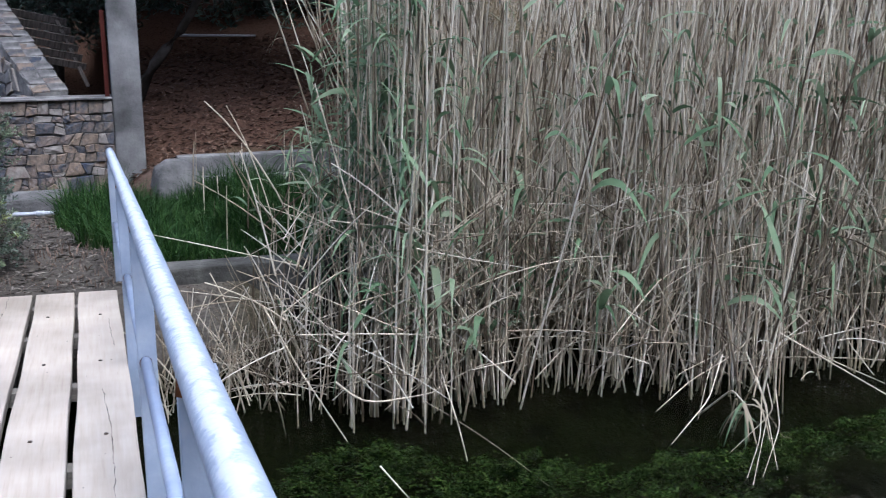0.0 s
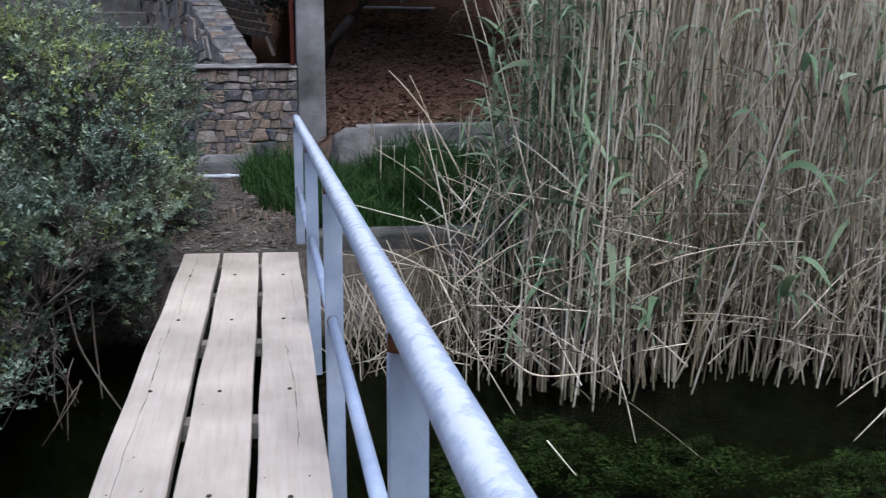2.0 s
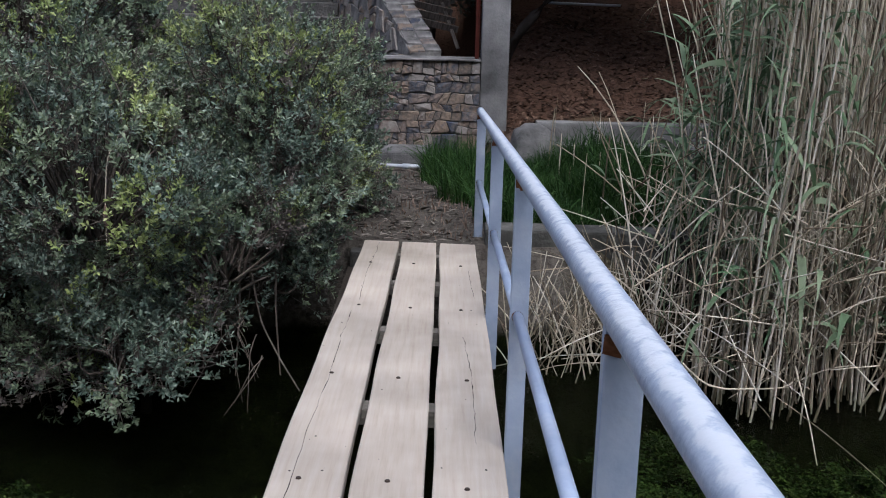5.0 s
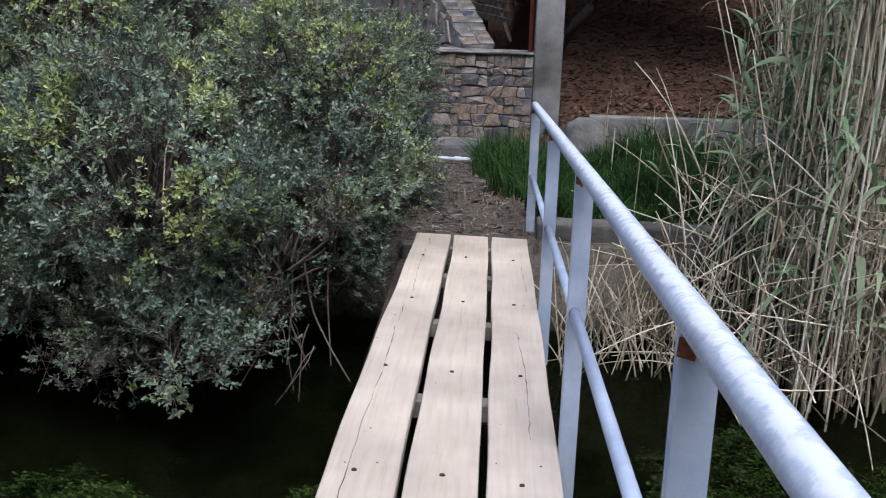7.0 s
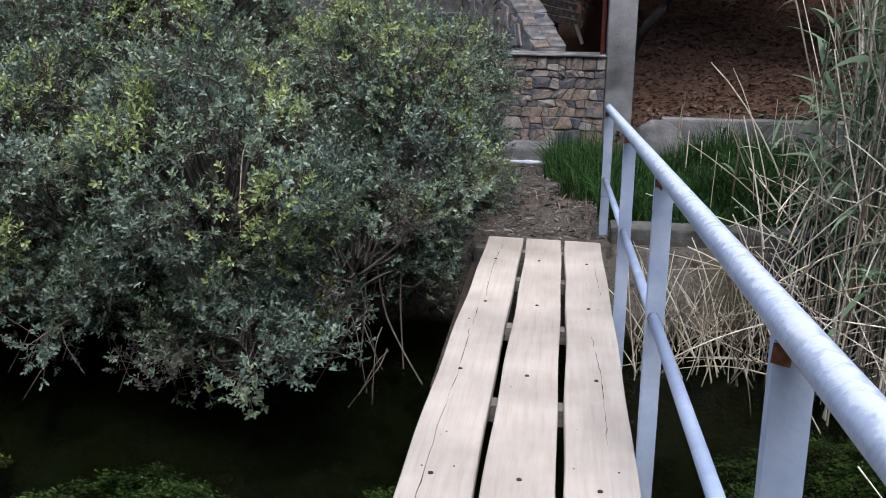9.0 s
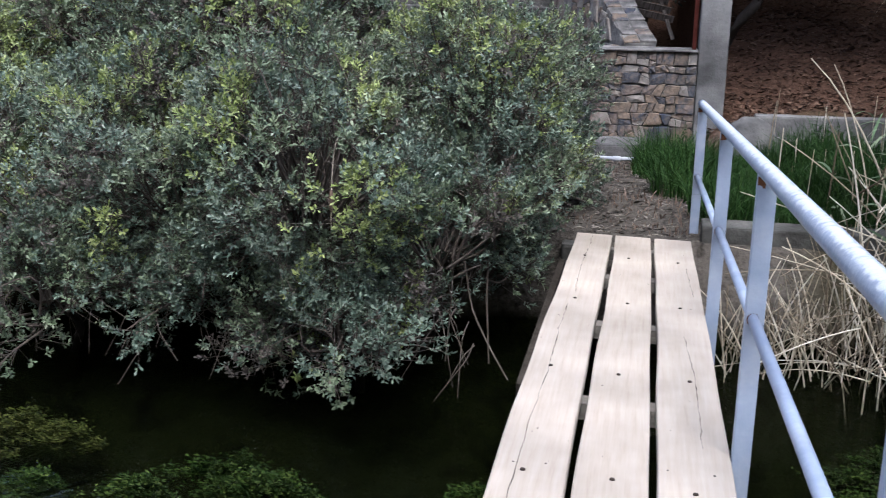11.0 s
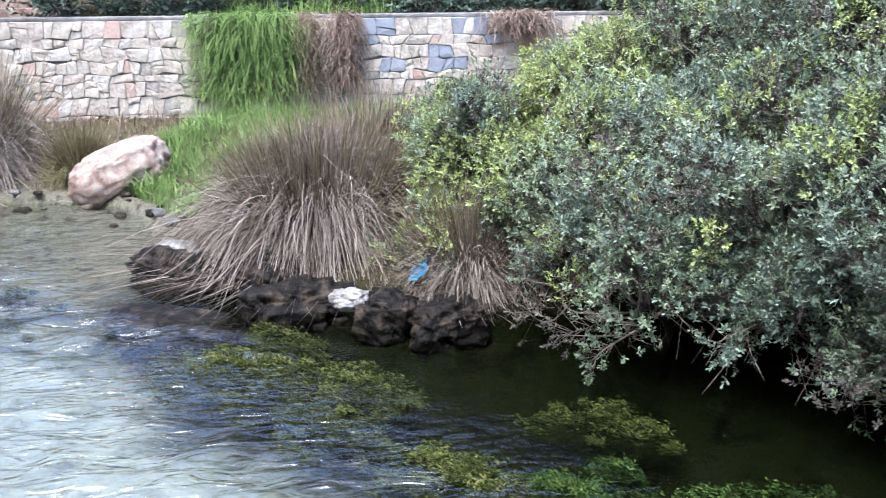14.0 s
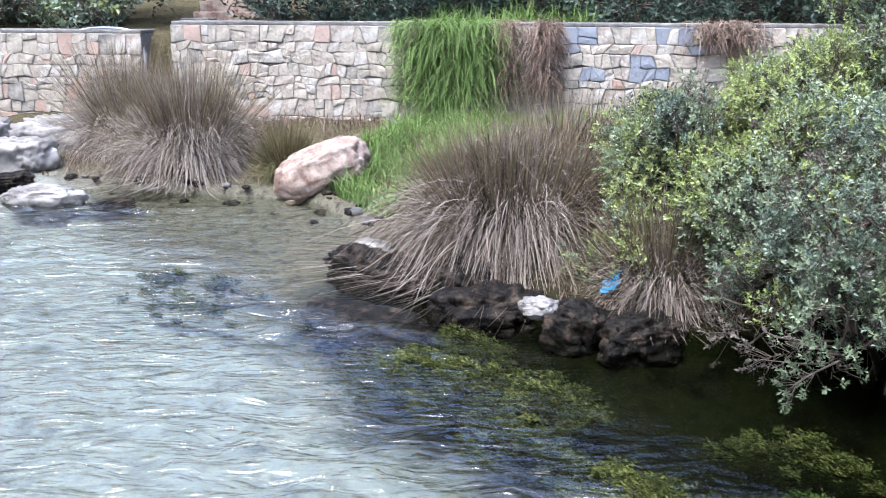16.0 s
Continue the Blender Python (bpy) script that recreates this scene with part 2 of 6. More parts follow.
M_LEAFDARK = mat("dark_hedge_leaf", [(0.035, 0.06, 0.045), (0.075, 0.12, 0.085), (0.15, 0.2, 0.145)], 1.2, 0.45, 0.0, 10, rnd="island", spread=0.3, translucent=0.15, spec=0.25)
M_TWIG = mat("grey_twig", [(0.08, 0.065, 0.05), (0.17, 0.14, 0.115), (0.3, 0.26, 0.22)], 6, 0.85, 0.3, 50, rnd="island", spread=0.25)
M_BARK = mat("dark_bark", [(0.03, 0.025, 0.02), (0.06, 0.05, 0.04), (0.1, 0.085, 0.07)], 6, 0.9, 0.6, 30)
M_RUSH = mat("rush_blade", [(0.07, 0.05, 0.035), (0.20, 0.16, 0.12), (0.32, 0.27, 0.225), (0.47, 0.41, 0.355)], 2, 0.6, 0.0, 10, rnd="island", spread=0.42, big=1.5, bigamt=0.35, translucent=0.1)
M_RUSHGREEN = mat("olive_rush_blade", [(0.10, 0.10, 0.04), (0.2, 0.19, 0.08), (0.32, 0.28, 0.15)], 2, 0.6, 0.0, 10, rnd="island", spread=0.4, translucent=0.1)
M_RUSHPALE = mat("pale_rush_blade", [(0.13, 0.10, 0.07), (0.31, 0.255, 0.20), (0.46, 0.40, 0.34), (0.60, 0.53, 0.46)], 2, 0.6, 0.0, 10, rnd="island", spread=0.42, big=1.5, bigamt=0.35, translucent=0.1)
M_RUSHHEAD = mat("tan_rush_tip", [(0.13, 0.105, 0.05), (0.27, 0.215, 0.12), (0.44, 0.36, 0.235)], 2, 0.65, 0.0, 10, rnd="island", spread=0.42, translucent=0.15)
M_GRASS = mat("green_grass", [(0.014, 0.042, 0.009), (0.038, 0.095, 0.02), (0.10, 0.18, 0.05)], 2, 0.55, 0.0, 10, rnd="island", spread=0.35, translucent=0.3)
M_BRIGHTGRASS = mat("bright_grass", [(0.15, 0.26, 0.06), (0.27, 0.41, 0.12), (0.40, 0.53, 0.19)], 2, 0.55, 0.0, 10, rnd="island", spread=0.35, translucent=0.3)
M_DRYVINE = mat("dry_vine", [(0.15, 0.10, 0.07), (0.28, 0.2, 0.15), (0.4, 0.31, 0.25)], 2, 0.8, 0.0, 10, rnd="island", spread=0.35)
M_ALGAE = mat("water_weed", [(0.012, 0.02, 0.004), (0.075, 0.09, 0.018), (0.27, 0.275, 0.085)], 9, 0.6, 0.0, 10, rnd="island", spread=0.22, big=5, bigamt=0.6, translucent=0.2)
M_GREENWEED = mat("green_water_weed", [(0.008, 0.02, 0.003), (0.036, 0.07, 0.011), (0.15, 0.20, 0.045)], 9, 0.6, 0.0, 10, rnd="island", spread=0.22, big=5, bigamt=0.6, translucent=0.2)
M_LITTER = mat("leaf_litter", [(0.04, 0.024, 0.016), (0.105, 0.062, 0.041), (0.22, 0.145, 0.10)], 3, 0.85, 0.0, 10, rnd="island", spread=0.4)
M_STRAW = mat("grey_straw", [(0.05, 0.042, 0.034), (0.15, 0.13, 0.105), (0.36, 0.32, 0.27)], 3, 0.85, 0.0, 10, rnd="island", spread=0.42)
M_BLUE = mat("blue_plastic", [(0.03, 0.22, 0.45), (0.06, 0.33, 0.6), (0.2, 0.5, 0.72)], 12, 0.35, 0.1, 40)
M_WHITEPIPE = mat("white_plastic", [(0.5, 0.54, 0.6), (0.66, 0.69, 0.73), (0.75, 0.77, 0.8)], 10, 0.4, 0.05, 40)


def worn_skylit_pipe_material():
    """Pale blue paint; upper side whitened for worn galvanised metal and sky sheen together."""
    m = mat("worn_galvanised_skylit_pipe", [(0.42, 0.49, 0.60), (0.50, 0.57, 0.68), (0.60, 0.66, 0.75)], 7, 0.42, 0.15, 60, big=5, bigamt=0.2)
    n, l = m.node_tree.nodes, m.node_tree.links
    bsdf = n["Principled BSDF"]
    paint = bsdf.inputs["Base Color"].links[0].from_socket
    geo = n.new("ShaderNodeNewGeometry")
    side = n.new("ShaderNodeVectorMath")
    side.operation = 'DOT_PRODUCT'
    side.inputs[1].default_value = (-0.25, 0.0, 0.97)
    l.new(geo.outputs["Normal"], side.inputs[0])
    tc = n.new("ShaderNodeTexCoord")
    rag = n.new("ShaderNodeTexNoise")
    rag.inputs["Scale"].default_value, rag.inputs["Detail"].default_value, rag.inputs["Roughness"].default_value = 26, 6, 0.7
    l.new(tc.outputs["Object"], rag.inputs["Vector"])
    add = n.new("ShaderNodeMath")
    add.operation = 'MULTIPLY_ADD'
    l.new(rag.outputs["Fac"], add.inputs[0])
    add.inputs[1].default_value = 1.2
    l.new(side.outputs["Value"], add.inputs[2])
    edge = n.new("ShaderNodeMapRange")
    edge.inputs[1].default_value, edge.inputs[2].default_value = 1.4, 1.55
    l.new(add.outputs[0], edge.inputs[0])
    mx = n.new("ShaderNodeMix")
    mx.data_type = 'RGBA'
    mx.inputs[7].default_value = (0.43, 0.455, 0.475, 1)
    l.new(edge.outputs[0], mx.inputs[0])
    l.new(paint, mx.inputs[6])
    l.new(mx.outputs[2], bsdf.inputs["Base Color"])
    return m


M_GALV = worn_skylit_pipe_material()


def water_material():
    m = bpy.data.materials.new("stream_water")
    m.use_nodes = True
    n, l = m.node_tree.nodes, m.node_tree.links
    n.remove(n["Principled BSDF"])
    tc = n.new("ShaderNodeTexCoord")
    mp = n.new("ShaderNodeMapping")
    mp.inputs["Scale"].default_value = (1.0, 1.0, 1.0)
    mp.inputs["Rotation"].default_value = (0, 0, radians(-52))
    l.new(tc.outputs["Object"], mp.inputs[0])
    st = n.new("ShaderNodeMapping")
    st.inputs["Scale"].default_value = (0.45, 1.0, 1)
    l.new(mp.outputs[0], st.inputs[0])
    a = n.new("ShaderNodeTexNoise")
    a.inputs["Scale"].default_value, a.inputs["Detail"].default_value, a.inputs["Distortion"].default_value = 7.0, 2.5, 1.2
    l.new(st.outputs[0], a.inputs["Vector"])
    b = n.new("ShaderNodeTexNoise")
    b.inputs["Scale"].default_value, b.inputs["Detail"].default_value = 24.0, 2
    l.new(st.outputs[0], b.inputs["Vector"])
    # the current is quick in the open stream, slack beside the bank
    sep = n.new("ShaderNodeSeparateXYZ")
    l.new(tc.outputs["Object"], sep.inputs[0])
    cur = n.new("ShaderNodeMath")
    cur.operation = 'MULTIPLY_ADD'
    l.new(sep.outputs[0], cur.inputs[0])
    cur.inputs[1].default_value = 0.03
    l.new(sep.outputs[1], cur.inputs[2])
    quick = n.new("ShaderNodeMapRange")
    quick.inputs[1].default_value, quick.inputs[2].default_value, quick.inputs[3].default_value, quick.inputs[4].default_value = 3.3, 2.2, 0.03, 1.0
    l.new(cur.outputs[0], quick.inputs[0])
    shallow = n.new("ShaderNodeMapRange")
    shallow.inputs[1].default_value, shallow.inputs[2].default_value, shallow.inputs[3].default_value, shallow.inputs[4].default_value = -6.6, -8.0, 0.0, 0.7
    l.new(sep.outputs[0], shallow.inputs[0])
    lively = n.new("ShaderNodeMath")
    lively.operation = 'MAXIMUM'
    l.new(quick.outputs[0], lively.inputs[0])
    l.new(shallow.outputs[0], lively.inputs[1])
    add = n.new("ShaderNodeMath")
    add.operation = 'MULTIPLY_ADD'
    l.new(b.outputs["Fac"], add.inputs[0])
    add.inputs[1].default_value = 0.18
    l.new(a.outputs["Fac"], add.inputs[2])
    amp = n.new("ShaderNodeMath")
    amp.operation = 'MULTIPLY'
    l.new(add.outputs[0], amp.inputs[0])
    l.new(lively.outputs[0], amp.inputs[1])
    bp = n.new("ShaderNodeBump")
    bp.inputs["Strength"].default_value, bp.inputs["Distance"].default_value = 1.0, 0.06
    l.new(amp.outputs[0], bp.inputs["Height"])
    fr = n.new("ShaderNodeFresnel")
    fr.inputs[0].default_value = 1.33
    l.new(bp.outputs[0], fr.inputs["Normal"])
    gl = n.new("ShaderNodeBsdfGlossy")
    gl.inputs["Roughness"].default_value = 0.04
    l.new(bp.outputs[0], gl.inputs["Normal"])
    tr = n.new("ShaderNodeBsdfTransparent")
    tr.inputs[0].default_value = (0.86, 0.89, 0.84, 1)
    mx = n.new("ShaderNodeMixShader")
    sharp = n.new("ShaderNodeMath")
    sharp.operation = 'POWER'
    l.new(fr.outputs[0], sharp.inputs[0])
    # mirror strength set by place: raised in open water, cut beside the bank
    gain = n.new("ShaderNodeMapRange")
    gain.inputs[3].default_value, gain.inputs[4].default_value = 1.4, 0.7
    l.new(lively.outputs[0], gain.inputs[0])
    l.new(gain.outputs[0], sharp.inputs[1])
    l.new(sharp.outputs[0], mx.inputs[0])
    l.new(tr.outputs[0], mx.inputs[1])
    l.new(gl.outputs[0], mx.inputs[2])
    l.new(mx.outputs[0], n["Material Output"].inputs[0])
    return m


M_WATER = water_material()


def ground_material():
    """Dirt on the path, leaf litter on the slope, stream bed under the water, by plan and height."""
    m = bpy.data.materials.new("ground")
    m.use_nodes = True
    n, l = m.node_tree.nodes, m.node_tree.links
    bsdf = n["Principled BSDF"]
    tc = n.new("ShaderNodeTexCoord")

    def tex(scale, cols, detail=7):
        no = n.new("ShaderNodeTexNoise")
        no.inputs["Scale"].default_value, no.inputs["Detail"].default_value, no.inputs["Roughness"].default_value = scale, detail, 0.7
        l.new(tc.outputs["Object"], no.inputs["Vector"])
        r = n.new("ShaderNodeValToRGB")
        for i, c in enumerate(cols):
            c = [v * 0.6 for v in c]
            e = r.color_ramp.elements[i] if i < 2 else r.color_ramp.elements.new(0.5)
            e.color = (*c, 1)
        for i, e in enumerate(r.color_ramp.elements):
            e.position = 0.3 + 0.4 * i / (len(cols) - 1)
        l.new(no.outputs["Fac"], r.inputs[0])
        return r.outputs[0]

    def span(axis, a, b):
        sep = n.new("ShaderNodeSeparateXYZ")
        l.new(tc.outputs["Object"], sep.inputs[0])
        mr = n.new("ShaderNodeMapRange")
        mr.inputs[1].default_value, mr.inputs[2].default_value = a, b
        l.new(sep.outputs[axis], mr.inputs[0])
        return mr.outputs[0]

    def blend(f, a, b):
        mx = n.new("ShaderNodeMix")
        mx.data_type = 'RGBA'
        l.new(f, mx.inputs[0])
        l.new(a, mx.inputs[6])
        l.new(b, mx.inputs[7])
        return mx.outputs[2]

    dirt = tex(9, [(0.010, 0.009, 0.007), (0.032, 0.027, 0.022), (0.13, 0.115, 0.095)])
    litter = tex(14, [(0.014, 0.009, 0.007), (0.04, 0.024, 0.017), (0.12, 0.07, 0.048)])
    # near-black: shade and dark reflections by the banks put into the bed colour
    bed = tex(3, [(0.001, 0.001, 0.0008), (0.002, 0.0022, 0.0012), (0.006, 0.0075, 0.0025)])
    # pale tone also carries the sky's brightness on the open water
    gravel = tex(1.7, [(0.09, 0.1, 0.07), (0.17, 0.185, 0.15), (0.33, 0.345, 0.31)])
    sand = tex(6, [(0.018, 0.017, 0.011), (0.066, 0.062, 0.042), (0.17, 0.16, 0.12)])
    mud = tex(8, [(0.014, 0.012, 0.006), (0.045, 0.038, 0.02), (0.11, 0.095, 0.055)])
    land = blend(span(0, -1.4, -0.7), mud, blend(span(0, 0.9, 1.3), blend(span(1, 8.6, 9.4), dirt, litter), blend(span(1, 8.6, 9.4), mud, litter)))
    # pale gravel under the quick current, sand in shallows, painted shade by the banks
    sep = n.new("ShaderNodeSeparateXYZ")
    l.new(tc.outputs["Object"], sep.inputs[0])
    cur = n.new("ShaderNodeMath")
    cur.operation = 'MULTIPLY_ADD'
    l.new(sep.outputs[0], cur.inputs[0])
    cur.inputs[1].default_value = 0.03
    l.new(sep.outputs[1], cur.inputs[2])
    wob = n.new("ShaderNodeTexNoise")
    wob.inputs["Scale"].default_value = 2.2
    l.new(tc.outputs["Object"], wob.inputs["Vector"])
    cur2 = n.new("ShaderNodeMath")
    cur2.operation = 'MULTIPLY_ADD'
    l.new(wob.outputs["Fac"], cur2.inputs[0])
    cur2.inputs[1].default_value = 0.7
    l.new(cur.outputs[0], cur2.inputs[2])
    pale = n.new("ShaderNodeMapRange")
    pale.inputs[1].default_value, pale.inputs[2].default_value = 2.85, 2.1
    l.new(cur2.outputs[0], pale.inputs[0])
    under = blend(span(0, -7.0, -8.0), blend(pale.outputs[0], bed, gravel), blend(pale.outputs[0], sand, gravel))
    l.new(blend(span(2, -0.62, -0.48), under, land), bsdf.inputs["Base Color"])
    bsdf.inputs["Roughness"].default_value, bsdf.inputs["Specular IOR Level"].default_value = 0.95, 0.0
    bn = n.new("ShaderNodeTexNoise")
    bn.inputs["Scale"].default_value, bn.inputs["Detail"].default_value = 22, 8
    l.new(tc.outputs["Object"], bn.inputs["Vector"])
    bp = n.new("ShaderNodeBump")
    bp.inputs["Strength"].default_value, bp.inputs["Distance"].default_value = 0.8, 0.04
    l.new(bn.outputs["Fac"], bp.inputs["Height"])
    l.new(bp.outputs[0], bsdf.inputs["Normal"])
    return m


M_GROUND = ground_material()

# ---- ground and water ----
SHORE = [(40, 5.4), (6.26, 4.90), (3.67, 5.03), (1.19, 5.18), (1.16, 5.25), (-0.80, 5.32), (-1.48, 5.05), (-3.37, 4.8), (-4.4, 4.2), (-4.85, 3.8), (-5.7, 3.55), (-6.9, 3.4), (-7.5, 3.4),
         (-8.05, 3.65), (-8.4, 4.05), (-9.3, 4.4), (-10.3, 4.58), (-11.0, 3.95), (-12.0, 3.3), (-12.6, 2.7), (-13.3, 2.0), (-14.0, 0.8), (-15, -2), (-17, -4.6), (40, -4.4)]
WALL_A, WALL_D = np.array([-8.97, 10.29]), unit(np.array([-6.91, -6.98]))
WALL_N = np.array([WALL_D[1], -WALL_D[0]])  # away from the stream


def shore_distance(x, y):
    """Distance to the waterline, below zero in the water."""
    pts = np.array(SHORE)
    best, inside = np.full(x.shape, 1e9), np.zeros(x.shape, bool)
    for (ax, ay), (bx, by) in zip(pts, np.roll(pts, -1, 0)):
        t = np.clip(((x - ax) * (bx - ax) + (y - ay) * (by - ay)) / ((bx - ax) ** 2 + (by - ay) ** 2), 0, 1)
        best = np.minimum(best, np.hypot(x - ax - t * (bx - ax), y - ay - t * (by - ay)))
        cross = ((ay > y) != (by > y)) & (x < (bx - ax) * (y - ay) / (by - ay + 1e-12) + ax)
        inside ^= cross
    return np.where(inside, -best, best)


def step(v, a, b):
    t = np.clip((v - a) / (b - a), 0, 1)
    return t * t * (3 - 2 * t)


def height(x, y):
    x, y = np.asarray(x, float), np.asarray(y, float)
    d = shore_distance(x, y)
    wob = 0.03 * np.sin(x * 2.3 + 1.1 * np.sin(y * 1.9)) + 0.02 * np.sin(y * 5.1 + x * 3.7) + 0.012 * np.sin(x * 11 + y * 7)
    bed = -0.78 - 0.42 * step(-d, 0.0, 1.3) * (1 - 0.55 * step(-x, 5.5, 9.0)) + wob * 0.8
    land_left = -0.6 + 0.45 * step(d, 0.0, 2.2)
    land_mid = np.where(d < 0.06, -0.66, -0.04 - 0.09 * step(y, 5.6, 8.6)) + 0 * d
    mid = step(x, -2.3, -0.9)
    land = land_left * (1 - mid) + land_mid * mid
    right = step(x, 1.1, 1.6)
    land = land * (1 - right) + (-0.5 + 0.5 * step(d, 0.1, 1.5)) * right
    hill = step(x, 0.3, 0.9) * (0.33 * step(y, 8.95, 9.1) + 0.2 * np.maximum(y - 9.2, 0) * step(y, 9.0, 10))
    hill = np.minimum(hill, 3.5)
    behind = ((x - WALL_A[0]) * WALL_N[0] + (y - WALL_A[1]) * WALL_N[1]) * np.where(np.abs(WALL_N[0]) > 0, 1, 1)
    terrace = step(behind, 0.1, 0.3) * step(-x, 3.0, 6.0) * 1.15 + np.clip(behind - 1.2, 0, 14) * 0.12 * step(-x, 3.0, 6.0)
    # slope beyond the view, raised to keep sky out of the water's reflection
    wood = 9.0 * step(y, 15.0, 34.0) * step(x, -10.0, -4.0)
    land = land + hill + terrace + wood + wob * step(d, 0.1, 0.8) * 0.8
    # bank behind the camera, raised out of view to block low sky light
    near_bank_screen = np.where(y < -4, 0.45 + 15.0 * step(-y, 5.5, 14.5), 0)
    return np.where(d < 0, bed, land + near_bank_screen * step(d, 0, 2))


def spaced(a, b, stepsize, far):
    core = np.arange(a, b + 1e-6, stepsize)
    out, s = [], stepsize
    v = b
    while v < far:
        s *= 1.35
        v += s
        out.append(v)
    low, s, v = [], stepsize, a
    while v > -far:
        s *= 1.35
        v -= s
        low.append(v)
    return np.array(low[::-1] + list(core) + out)


gx, gy = spaced(-18, 7, 0.11, 400), spaced(-3, 13, 0.11, 400)
GX, GY = np.meshgrid(gx, gy, indexing="ij")
gi = np.arange(GX.size).reshape(GX.shape)
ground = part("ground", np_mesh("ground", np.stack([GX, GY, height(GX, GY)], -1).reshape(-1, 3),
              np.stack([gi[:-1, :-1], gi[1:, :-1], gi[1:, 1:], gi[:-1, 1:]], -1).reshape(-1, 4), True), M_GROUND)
tagged(ground, "brown earth bank with leaf litter and a stream bed darkened for shade by the banks", "ground", kind="structure")


def waves(x, y):
    """Ripples of many lengths, quick in the open stream and faint beside the bank."""
    r = np.random.default_rng(5)
    quick = 0.05 + 0.95 * step(-(y + 0.16 * x), -2.3, -1.75)
    quick = np.maximum(quick, 0.6 * step(-x, 7.0, 8.5))
    gust = 0.55 + 0.45 * np.sin(x * 1.3 + 1.7 * np.sin(y * 1.1)) * np.sin(y * 1.6 + 1.2 * np.sin(x * 0.9))
    xx, yy = x + 0.12 * np.sin(y * 2.9 + x), y + 0.12 * np.sin(x * 2.3 - y * 1.4)
    z = np.zeros_like(x)
    for k in range(30):
        lam = 0.16 * (4.5 ** (k / 29))
        a = math.radians(144) + r.normal(0, 0.5)
        z += 0.058 * lam / (2 * np.pi) * np.sin((xx * math.cos(a) + yy * math.sin(a)) * 2 * np.pi / lam + r.uniform(0, 6.28))
    return WATER + z * quick * gust


wx, wy = spaced(-13.6, 5.6, 0.032, 60), spaced(-1.0, 4.9, 0.032, 60)
WX, WY = np.meshgrid(wx[wx < 60], wy[wy < 5.4], indexing="ij")
wi = np.arange(WX.size).reshape(WX.shape)
water = part("water", np_mesh("water", np.stack([WX, WY, waves(WX, WY)], -1).reshape(-1, 3), np.stack([wi[:-1, :-1], wi[1:, :-1], wi[1:, 1:], wi[:-1, 1:]], -1).reshape(-1, 4), True), M_WATER)
tagged(water, "clear rippling stream water with dark shaded parts", "water", kind="structure")


def gz(x, y):
    return float(height(np.array([x]), np.array([y]))[0])

# ---- footbridge ----
DECK_END = 5.27
bridge = thing("footbridge", (0, 0, -0.05), "narrow footbridge of three pale pine planks on dark crossbars", "footbridge")
PLANKS = ((-0.35, -0.131), (-0.105, 0.107), (0.131, 0.35))
for k, (x0, x1) in enumerate(PLANKS):
    bm = bmesh.new()
    ys = np.linspace(-5.0, DECK_END, 64)
    wav = [0.004 * math.sin(y * 1.7 + k) + 0.003 * math.sin(y * 5.3 + 2 * k) for y in ys]
    rings = []
    for y, w in zip(ys, wav):
        prof = ((x0 + w, -0.045), (x0 + w, -0.004), (x0 + w + 0.004, 0.0), (x1 + w * 0.6 - 0.004, 0.0), (x1 + w * 0.6, -0.004), (x1 + w * 0.6, -0.045))
        rings.append([bm.verts.new((px, y, pz)) for px, pz in prof])
    for a, b in zip(rings, rings[1:]):
        for i in range(6):
            bm.faces.new((a[i], a[(i + 1) % 6], b[(i + 1) % 6], b[i]))
    bm.faces.new(rings[0][::-1])
    bm.faces.new(rings[-1])
    bmesh.ops.recalc_face_normals(bm, faces=bm.faces)
    plank = part("plank", bm, M_PLANK, bridge)
    for y in (-0.3, 0.64, 1.585, 2.51, 3.505, 4.42, 5.1):
        for fx in (0.48,):
            bm = bmesh.new()
            bmesh.ops.create_cone(bm, cap_ends=True, segments=10, radius1=0.0085, radius2=0.007, depth=0.004,
                                  matrix=Matrix.Translation((x0 + fx * (x1 - x0) + rng.uniform(-0.012, 0.012), y + rng.uniform(-0.02, 0.02), 0.002)))
            part("screw", bm, M_SCREW, plank)
for y in (-4.1, -3.15, -2.2, -1.25, -0.3, 0.64, 1.57, 2.47, 3.47, 4.38, 5.1):
    part("crossbar", box(bmesh.new(), -0.31, 0.34, y - 0.045, y + 0.045, -0.11, -0.047, 0.004), M_PALEBAR, bridge)
for x in (-0.27, 0.27):
    part("beam", box(bmesh.new(), x - 0.04, x + 0.04, -5.0, 5.34, -0.25, -0.112, 0.006), M_OLDWOOD, bridge, "dark timber beam")

# ---- railing ----
RAIL0, RAIL1 = Vector((0.374, 0.0, 1.172)), Vector((0.370, 5.65, 0.788))
MID0, MID1 = Vector((0.376, 0.0, 0.738)), Vector((0.374, 5.65, 0.325))


def along(a, b, y):
    return a + (b - a) * ((y - a.y) / (b.y - a.y))


railing = thing("railing", (0.39, 0, 0), "pale blue painted steel pipe handrail with flat posts", "railing")


def pipe(name, pts, r, material, parent, label="", sides=16):
    bm = bmesh.new()
    v, q = tubes(np.array([pts], float), np.full((1, len(pts)), r), sides)
    vs = [bm.verts.new(p) for p in v]
    for f in q:
        bm.faces.new([vs[i] for i in f]).smooth = True
    bm.faces.new(vs[:sides][::-1])
    bm.faces.new(vs[-sides:])
    bmesh.ops.recalc_face_normals(bm, faces=bm.faces)
    return part(name, bm, material, parent, label)


